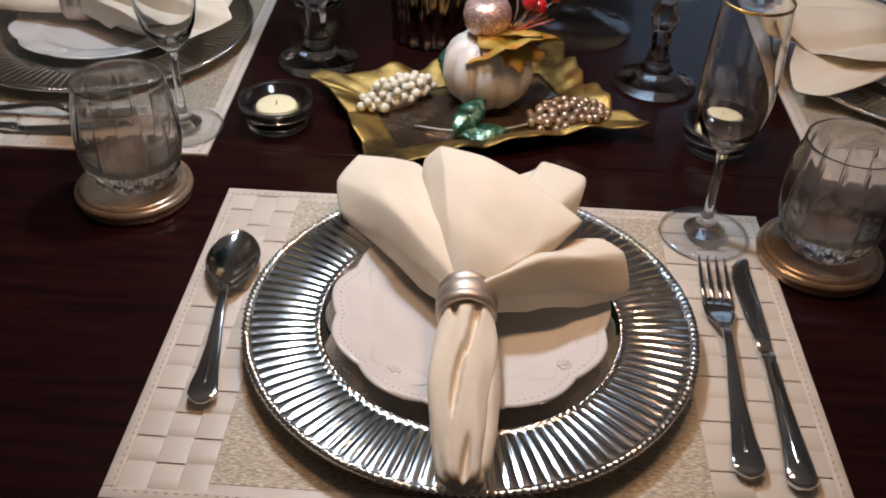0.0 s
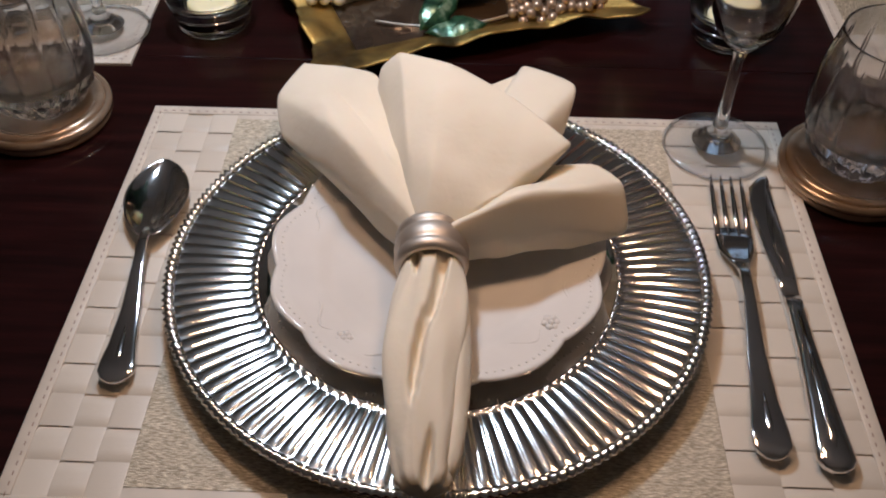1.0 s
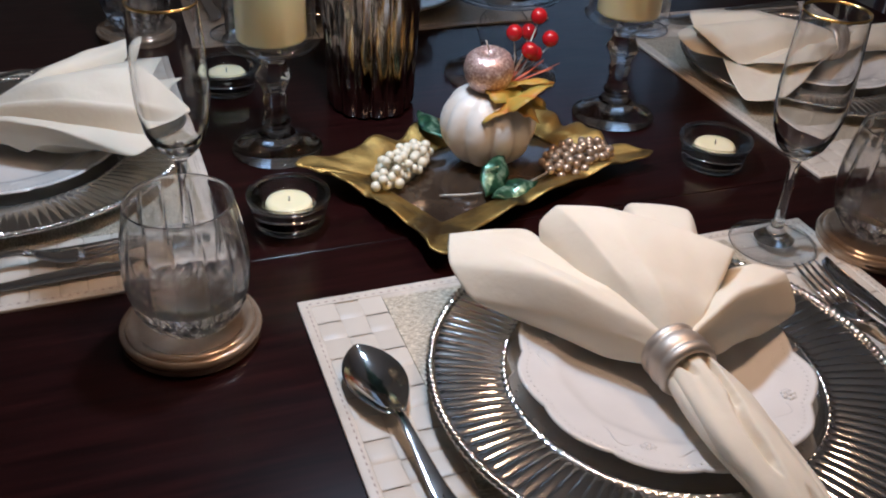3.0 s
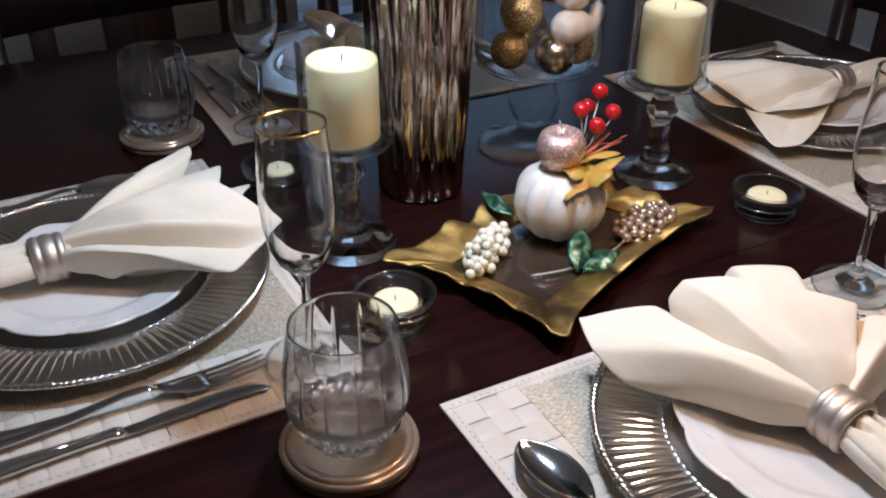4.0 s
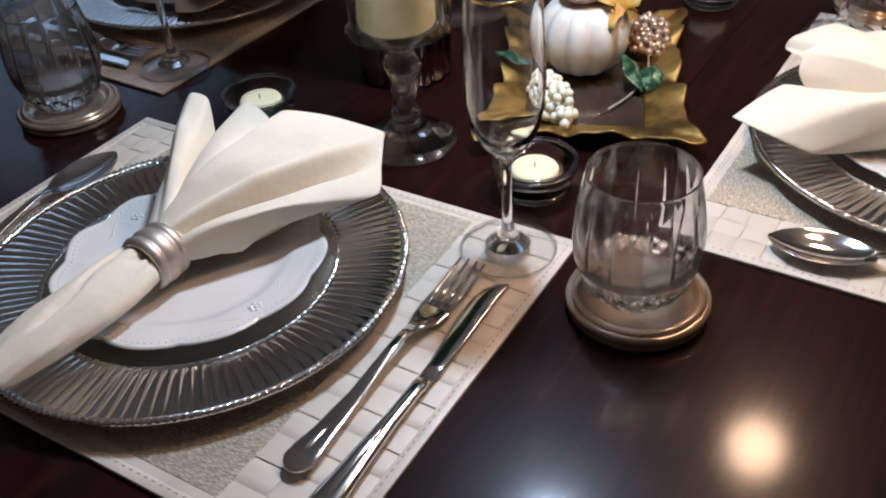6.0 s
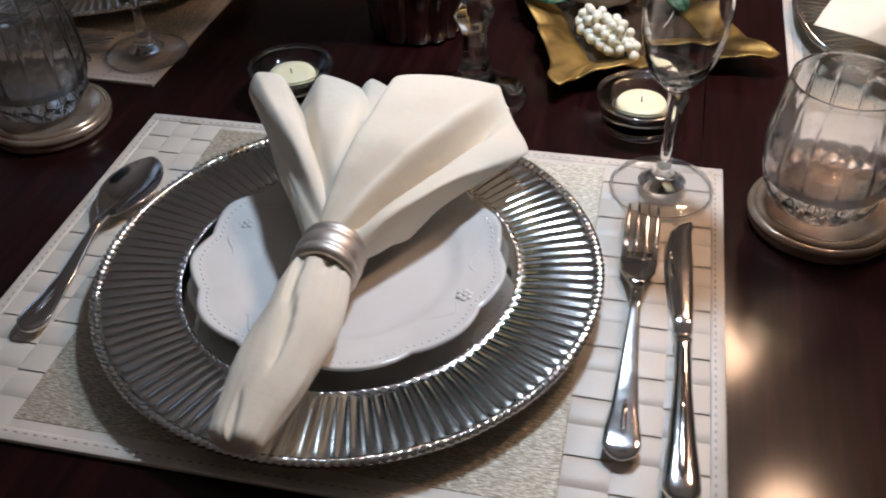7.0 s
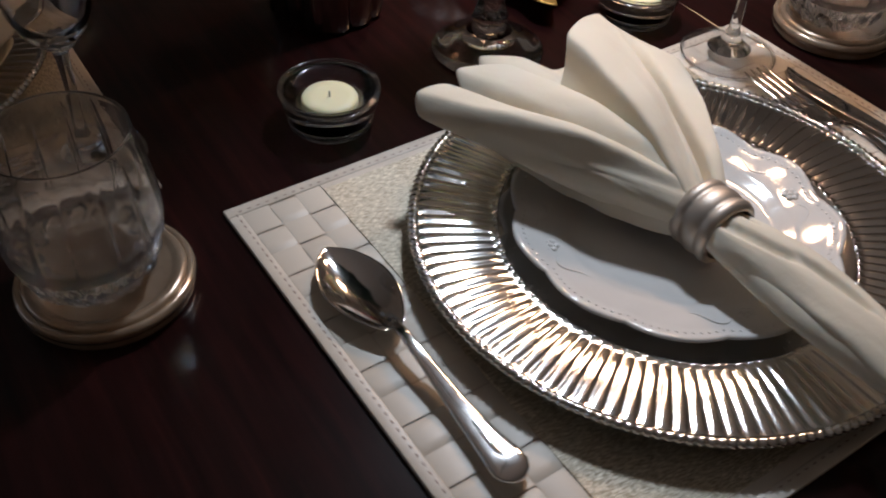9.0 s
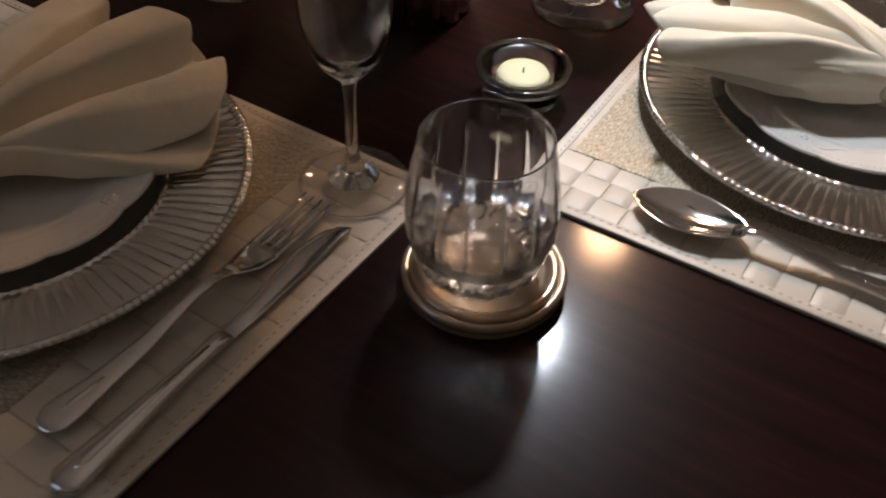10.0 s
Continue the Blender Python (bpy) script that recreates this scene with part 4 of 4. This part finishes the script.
def make_candlestick():
    t = thing("candlestick", "clear glass hurricane candlestick with an ivory pillar candle", "candlestick", None, "hurricane candlesticks")

    def hexa(r, z, a):
        k = 1.0 if 0.02 < z < 0.095 else 0.0
        b = a % (math.pi / 3) - math.pi / 6
        return 1 - k * (1 - 0.90 / math.cos(b)) if k else 1.0, 0.0

    part("stem", lathe([(0.0005, 0.1078), (0.026, 0.1065), (0.018, 0.100), (0.010, 0.094), (0.0125, 0.086), (0.0170, 0.077), (0.0120, 0.066), (0.0095, 0.060), (0.0115, 0.054), (0.0095, 0.046), (0.0105, 0.038), (0.014, 0.030), (0.0120, 0.024), (0.018, 0.019), (0.0005, 0.015)], 36, hexa), GLASS, t, "faceted glass stem")
    part("foot", lathe([(0.0005, 0.018), (0.016, 0.0180), (0.024, 0.0120), (0.036, 0.0065), (0.0425, 0.0045), (0.0440, 0.0025), (0.0430, 0.0005), (0.0005, 0.0005)], 48), GLASS, t, "round glass foot")
    part("cup", lathe([(0.0005, 0.108), (0.036, 0.1085), (0.0435, 0.1100), (0.0445, 0.1130), (0.0415, 0.1145), (0.0405, 0.118), (0.0405, 0.208), (0.0410, 0.211), (0.0392, 0.211), (0.0390, 0.118), (0.0370, 0.1145), (0.0005, 0.1140)], 56), THIN, t, "clear cylinder cup")
    c = part("candle", lathe([(0.0005, 0.1148), (0.0310, 0.1148), (0.0320, 0.117), (0.0320, 0.186), (0.0312, 0.1892), (0.0285, 0.1898), (0.023, 0.1880), (0.0005, 0.1865)], 56), WAX, t, "ivory pillar candle")
    part("wick", tube([(0, 0, 0.1864), (0.0004, 0.0, 0.190), (0.0012, 0.0004, 0.194)], 0.0007, 6), WICK, c)
    return t


stick = make_candlestick()
stick.matrix_world = pose(-0.192, -0.045, TOP)
copy_thing(stick, pose(0.170, -0.058, TOP, 0, 0, 20))


def make_vase():
    t = thing("vase", "tall ribbed mirror-finish glass vase with dark leaves", "vase", pose(-0.075, 0.035, TOP))

    def ribs(r, z, a):
        w = abs(math.sin(a * 7 + 0.5 * math.sin(a * 3))) ** 0.6
        return 1 - 0.10 * (1 - w) + 0.02 * math.sin(a * 5 + 1) + 0.012 * math.sin(z * 40 + 3 * a), 0.0

    prof = [(0.0005, 0.001), (0.043, 0.001), (0.046, 0.004)] + [(0.046 + 0.014 * (k / 12) ** 1.2, 0.004 + 0.236 * k / 12) for k in range(1, 13)] + [(0.058, 0.2415), (0.055, 0.238), (0.052, 0.20), (0.045, 0.05), (0.0005, 0.04)]
    part("vase_body", lathe(prof, 168, ribs), MIRRORV, t, "ribbed mercury-glass body")
    rnd = random.Random(8)
    shapes = []
    for k in range(5):
        bm = bmesh.new()
        rows = []
        ln, w = 0.055 + 0.006 * k, 0.018 + 0.002 * k
        for i in range(8):
            v = i / 7
            hw = w * math.sin(math.pi * (0.04 + 0.96 * v)) ** 0.8 * 0.9 + 0.0008
            rows.append([(ln * v, hw * u, -0.03 * v * v + 0.18 * abs(hw * u)) for u in (-1, -0.5, 0, 0.5, 1)])
        grid_mesh(bm, rows)
        data = bpy.data.meshes.new("leaf")
        bm.to_mesh(data)
        bm.free()
        data.shade_smooth()
        data.materials.append(DARKGREEN)
        shapes.append(data)
    for k in range(19):
        a, spread, top = k * 2.4, 0.010 + 0.045 * ((k * 0.618) % 1), 0.42 + 0.16 * ((k * 0.37) % 1)
        if k > 10:  # fuller side of the bunch, out of view, added to shade setting C
            a, spread, top = radians(95 + 13 * (k - 11)), 0.055 + 0.02 * (k % 2), 0.36 + 0.06 * (k % 3)
        line = smooth_curve([(0.02 * math.cos(a), 0.02 * math.sin(a), 0.10), (0.025 * math.cos(a), 0.025 * math.sin(a), 0.25), (spread * math.cos(a), spread * math.sin(a), top)], 6)
        st = part("stem", tube(line, 0.002, 6), DARKGREEN, t)
        for j in range(13):
            p = line[5 + min(7, j * 8 // 13)]
            lf = new("leaf", shapes[rnd.randrange(5)])
            lf.parent = st
            lf.matrix_local = pose(p[0], p[1], max(p[2], 0.268), 0, -rnd.uniform(8, 58), math.degrees(a) + rnd.uniform(-150, 150))
    return t


make_vase()


def make_jar():
    t = thing("footed_jar", "footed glass jar filled with gourds and metallic balls", "jar", pose(0.092, 0.074, TOP))
    part("bowl", lathe([(0.0005, 0.094), (0.045, 0.0945), (0.062, 0.098), (0.0705, 0.106), (0.073, 0.118), (0.073, 0.26), (0.0745, 0.264), (0.0722, 0.264), (0.0714, 0.26), (0.0714, 0.119), (0.069, 0.109), (0.061, 0.1015), (0.045, 0.098), (0.0005, 0.0975)], 64), THIN, t, "clear cylinder bowl")
    part("stem", lathe([(0.0005, 0.0938), (0.030, 0.0930), (0.020, 0.086), (0.018, 0.080), (0.026, 0.070), (0.030, 0.055), (0.026, 0.040), (0.017, 0.031), (0.020, 0.024), (0.0005, 0.022)], 40), THINCUT, t, "rounded glass stem")
    part("foot", lathe([(0.0005, 0.022), (0.02, 0.0215), (0.040, 0.012), (0.060, 0.005), (0.0655, 0.0035), (0.065, 0.0008), (0.0005, 0.0008)], 56), THINCUT, t, "wide glass foot")
    return t


jar = make_jar()
JX, JY, JZ = 0.092, 0.074, TOP + 0.0985
GOLDBALL = mat("champagne mercury ball", (0.62, 0.52, 0.40), 0.16, 1.0)
set_rough(GOLDBALL, noise_of(GOLDBALL, 60, 4), 0.08, 0.3)
GLITTERBALL = mat("gold glitter ball", (0.50, 0.36, 0.16), 0.35, 0.8)
set_color(GLITTERBALL, ramp(GLITTERBALL, noise_of(GLITTERBALL, 500, 3), [(0.4, (0.20, 0.13, 0.05)), (0.55, (0.55, 0.40, 0.18)), (0.68, (0.95, 0.80, 0.50))]))
set_bump(GLITTERBALL, noise_of(GLITTERBALL, 600, 2), 0.8, 0.0012)
GOURD = mat("pale gourd", (0.74, 0.62, 0.50), 0.5)
set_color(GOURD, ramp(GOURD, noise_of(GOURD, 50, 5), [(0.3, (0.62, 0.48, 0.37)), (0.6, (0.78, 0.68, 0.57)), (0.8, (0.82, 0.76, 0.68))]))


def pumpkin_mesh(r, h, lobes=9, depth=0.10):
    def warp(rr, z, a):
        return 1 - depth * (1 - abs(math.sin(a * lobes / 2)) ** 0.7), 0.0
    prof = []
    for k in range(17):
        p = math.pi * k / 16
        prof.append((max(0.0006, r * math.sin(p) ** 0.85), h * (-math.cos(p)) / 2 - 0.10 * h * math.exp(-((math.pi - p) / 0.45) ** 2)))
    return lathe(prof, lobes * 10, warp)


def jar_ball(place, r, material, label):
    t = thing("decorative_ball", label, "ball", pose(*place), "fillers in the jar")
    bm = bmesh.new()
    ball(bm, (0, 0, 0), r, 28, 18)
    part("sphere", bm, material, t)
    part("cap", lathe([(0.0005, r + 0.006), (0.004, r + 0.005), (0.0045, r - 0.001), (0.0005, r - 0.002)], 16), GOLDRIM, t)


def jar_pumpkin(place, r, tilt):
    t = thing("mini_pumpkin", "small pale ribbed pumpkin in the glass jar", "pumpkin", pose(*place, *tilt), "fillers in the jar")
    part("flesh", pumpkin_mesh(r, r * 1.5), GOURD, t)
    part("stalk", tube([(0, 0, r * 0.6), (0.001, 0, r * 0.8), (0.004, 0.001, r * 1.05)], [0.004, 0.003, 0.0035], 8), WIRE, t)


jar_ball((JX - 0.004, JY - 0.042, JZ + 0.026), 0.0225, GOLDBALL, "shiny champagne glass ball in the jar")
jar_ball((JX - 0.044, JY - 0.012, JZ + 0.028), 0.0210, GLITTERBALL, "gold glitter ball in the jar")
jar_ball((JX + 0.038, JY - 0.025, JZ + 0.024), 0.0205, GLITTERBALL, "gold glitter ball in the jar")
jar_ball((JX + 0.01, JY + 0.04, JZ + 0.03), 0.0250, GOLDBALL, "shiny champagne glass ball in the jar")
jar_ball((JX - 0.034, JY - 0.018, JZ + 0.072), 0.0235, GLITTERBALL, "gold glitter ball in the jar")
jar_ball((JX - 0.004, JY - 0.028, JZ + 0.108), 0.0225, GOLDBALL, "shiny champagne glass ball in the jar")
jar_ball((JX + 0.03, JY + 0.03, JZ + 0.085), 0.0240, GOLDBALL, "shiny champagne glass ball in the jar")
jar_pumpkin((JX + 0.016, JY - 0.036, JZ + 0.094), 0.025, (35, 20, 0))
jar_pumpkin((JX - 0.042, JY - 0.012, JZ + 0.115), 0.024, (-10, -30, 0))
jar_pumpkin((JX + 0.03, JY - 0.014, JZ + 0.128), 0.0245, (20, 25, 40))
g = thing("gourd", "pale gourd with a curved neck in the jar", "gourd", pose(JX + 0.012, JY - 0.046, JZ + 0.056), "fillers in the jar")
part("gourd_body", tube([(-0.024, 0, 0), (-0.02, 0, 0), (-0.012, 0, 0), (0, 0, 0), (0.010, 0, 0.0), (0.02, 0.002, -0.003), (0.032, 0.006, -0.002), (0.041, 0.010, 0.006), (0.043, 0.012, 0.014), (0.042, 0.012, 0.017)],
                    [0.002, 0.011, 0.0165, 0.019, 0.017, 0.012, 0.0085, 0.008, 0.008, 0.004], 20), GOURD, g)

# tray
TC = Vector((-0.020, -0.144, TOP))
TRAY = pose(TC.x, TC.y, TC.z, 0, 0, 22.8)
HL, HS = 0.137, 0.0945


def make_tray():
    t = thing("tray", "rectangular tray with a wavy gold rim and pointed corners", "tray", TRAY)
    bm = bmesh.new()

    def outline(k, inset):
        s, q = divmod(k, 40)
        u = q / 40 * 2 - 1
        a, b = HL - inset, HS - inset
        flare = abs(u) ** 9 * 0.011 * (1 if inset < 0.01 else 0)
        x, y = [(a * u, -b), (a, b * u), (-a * u, b), (-a, -b * u)][s]
        ox, oy = [(0, -1), (1, 0), (0, 1), (-1, 0)][s]
        w = (0.0026 * math.sin(q / 40 * math.pi * (8 if s % 2 == 0 else 6) + s) + 0.0016 * math.sin(q / 40 * 41 + 2.3 * s)) * (1 - abs(u) ** 6) if inset < 0.03 else 0
        pinch = -0.009 * (1 - abs(u) ** 2) if inset < 0.02 else 0
        return (x + ox * (w + flare + pinch), y + oy * (w + flare + pinch), w)

    rows = []
    for inset, z, wz in ((0.0, 0.017, 1.6), (0.007, 0.0152, 1.3), (0.018, 0.0125, 1.0), (0.029, 0.0085, 0.5), (0.044, 0.0050, 0.0)):
        row = []
        for k in range(160):
            x, y, w = outline(k, inset)
            row.append((x, y, z + w * wz))
        rows.append(row)
    grid_mesh(bm, rows, close_u=True)
    rim = part("rim", bm, GOLD, t, "wavy hammered gold rim")
    thicken(rim, 0.0028, -1)
    subdivide(rim, 1)
    part("tray_floor", box(bmesh.new(), -HL + 0.040, HL - 0.040, -HS + 0.040, HS - 0.040, 0.0012, 0.0062, 0.0015), TRAYDARK, t, "dark smoked glass floor")
    return t


make_tray()
TZ = TOP + 0.0064
pump = thing("pumpkin_ornament", "white ribbed pumpkin ornament topped with a rose glitter apple", "ornament", pose(-0.008, -0.130, TZ))
part("pumpkin_body", pumpkin_mesh(0.0455, 0.078, 10, 0.15), PUMPKIN, pump, "pearl white ribbed pumpkin", True, pose(0, 0, 0.0392))
ap = bmesh.new()
lathe([(0.0006, -0.016), (0.010, -0.0185), (0.018, -0.014), (0.0225, -0.004), (0.0230, 0.005), (0.020, 0.0135), (0.013, 0.0185), (0.006, 0.0180), (0.0006, 0.0145)], 36, bm=ap)
apple = part("apple", ap, ROSE, pump, "rose gold glitter apple", True, pose(-0.003, 0.0, 0.0925, 6, -8, 0))
part("stalk", tube([(0, 0, 0.0145), (0.0005, 0, 0.022), (-0.002, 0, 0.031)], 0.0008, 6), WIRE, apple)


def leaf_mesh(points, sag=0.006, seg=6):
    """A lobed leaf blade built round its outline, slightly cupped."""
    bm = bmesh.new()
    rows = []
    for k in range(seg + 1):
        f = max(k / seg, 0.02)
        rows.append([(x * f, y * f, -sag * f * f + 0.0015 * math.sin(7 * x * f / 0.03)) for x, y in points])
    grid_mesh(bm, rows, close_u=True)
    return bm


maple = []
for k in range(40):
    a = 2 * math.pi * k / 40
    r = 0.039 * (0.62 + 0.38 * abs(math.cos(2.5 * a)) ** 1.5) * (1 + 0.10 * math.sin(15 * a))
    maple.append((r * math.cos(a), r * math.sin(a)))
for x, y, z, rx, ry, rz in ((0.022, -0.008, 0.075, 12, 24, 0), (0.030, 0.010, 0.074, -10, 28, 70), (0.012, -0.020, 0.072, 32, 14, 200)):
    lf = part("autumn_leaf", leaf_mesh(maple), FALL, pump, "orange and olive cloth leaf", True, pose(x, y, z, rx, ry, rz))
    thicken(lf, 0.0008)
rnd = random.Random(5)
for k in range(9):
    a = radians(-35 + 11 * k)
    ln = rnd.uniform(0.03, 0.045)
    part("straw", tube([(0.018, 0.0, 0.076), (0.018 + ln * 0.5 * math.cos(a), ln * 0.5 * math.sin(a), 0.083 + rnd.uniform(0, 0.006)), (0.018 + ln * math.cos(a), ln * math.sin(a), 0.088 + rnd.uniform(-0.004, 0.014))], [0.0009, 0.0007, 0.0003], 5), STRAW, pump)
for x, y, z in ((0.024, 0.010, 0.122), (0.036, 0.000, 0.108), (0.052, 0.020, 0.132), (0.060, 0.008, 0.114), (0.046, 0.010, 0.100), (0.050, 0.034, 0.112)):
    bm = bmesh.new()
    ball(bm, (x, y, z), 0.0078, 16, 10)
    b = part("berry", bm, BERRY, pump, "glossy red berry")
    part("twig", tube([(0.020, 0.006, 0.074), ((0.02 + x) / 2 + 0.003, y * 0.6, (0.074 + z) / 2), (x, y, z - 0.006)], 0.0007, 5), WIRE, b)


def cluster(name, label, centre, size, count, r, material, seed):
    t = thing(name, label, "berries", pose(*centre))
    rnd = random.Random(seed)
    placed = []
    tries = 0
    while len(placed) < count and tries < 6000:
        tries += 1
        d = Vector((rnd.gauss(0, 1), rnd.gauss(0, 1), rnd.gauss(0, 1))).normalized()
        k = rnd.uniform(0.82, 1.12)
        p = Vector((d.x * size[0] * k, d.y * size[1] * k, abs(d.z) * size[2] * k + r))
        if all((p - q).length > r * 1.6 for q in placed):
            placed.append(p)
    for p in placed:
        bm = bmesh.new()
        ball(bm, p, r * rnd.uniform(0.85, 1.08), 12, 8)
        part("bead", bm, material, t)
    bm = bmesh.new()
    ball(bm, (0, 0, r), 0.5, 10, 6)
    bmesh.ops.transform(bm, matrix=Matrix.Diagonal((size[0] * 1.45, size[1] * 1.35, size[2] * 1.3, 1)), verts=bm.verts)
    part("core", bm, material, t)
    return t


cluster("pearl_berries", "cluster of cream pearl berries lying on the tray", (-0.096, -0.143, TZ + 0.004), (0.039, 0.014, 0.019), 80, 0.0048, PEARL, 2).rotation_euler = (0, 0, radians(38))
cluster("bronze_berries", "cluster of bronze pearl berries lying on the tray", (0.072, -0.165, TZ + 0.001), (0.037, 0.020, 0.017), 110, 0.0046, BRONZE, 3).rotation_euler = (0, 0, radians(15))
blade = []
for k in range(24):
    a = 2 * math.pi * k / 24
    blade.append((0.026 * math.cos(a), 0.0125 * math.sin(a) * (1 - abs(math.cos(a)) ** 3) * (1 - 0.2 * math.cos(a)) * (1 + 0.08 * math.sin(9 * a))))
spray = thing("leaf_spray", "wire stem with shiny green metallic leaves on the tray", "leaf spray", pose(0, 0, TZ))
part("stem", tube(smooth_curve([(-0.075, -0.188, 0.003), (-0.045, -0.195, 0.004), (-0.01, -0.197, 0.006), (0.02, -0.188, 0.007), (0.055, -0.172, 0.010)], 5), 0.0011, 6), WIRE, spray, "thin grey wire")
for x, y, z, rx, ry, rz in ((-0.022, -0.190, 0.020, 30, -28, 48), (-0.008, -0.203, 0.011, 12, -6, 12)):
    lf = part("leaf", leaf_mesh(blade, 0.004), LEAF, spray, "glossy metallic green leaf", True, pose(x, y, z, rx, ry, rz))
    thicken(lf, 0.0008)
back_leaf = thing("fabric_leaf", "green cloth leaf behind the pumpkin on the tray", "leaf", pose(-0.046, -0.078, TZ + 0.022, 10, -12, 100))
lf = part("blade", leaf_mesh(blade, 0.004), LEAF, back_leaf, "")
thicken(lf, 0.0008)

# ---- hanging lamp above the table ----
pend = thing("chandelier", "bronze chandelier hanging above the dining table", "chandelier", pose(-0.045, -0.28, 0))
part("rod", lathe([(0.0005, 1.5), (0.008, 1.5), (0.008, H - 0.03), (0.0005, H - 0.03)], 16), BRASS, pend)
part("canopy", lathe([(0.0005, H - 0.035), (0.05, H - 0.03), (0.06, H - 0.002), (0.0005, H - 0.001)], 32), BRASS, pend)
part("hub", lathe([(0.0005, 1.48), (0.02, 1.485), (0.03, 1.51), (0.02, 1.54), (0.0005, 1.545)], 24), BRASS, pend)
for x, y, z in (WHITE, *WARM):
    dx, dy = x + 0.045, y + 0.28
    part("arm", tube(smooth_curve([(0, 0, 1.51), (dx * 0.5, dy * 0.5, 1.54), (dx, dy, 1.50), (dx, dy, z + 0.07)], 6), 0.005, 8), BRASS, pend)
    part("socket", lathe([(0.0005, 0.075), (0.012, 0.072), (0.018, 0.060), (0.018, 0.036), (0.0005, 0.034)], 24), BRASS, pend, "", True, pose(dx, dy, z))
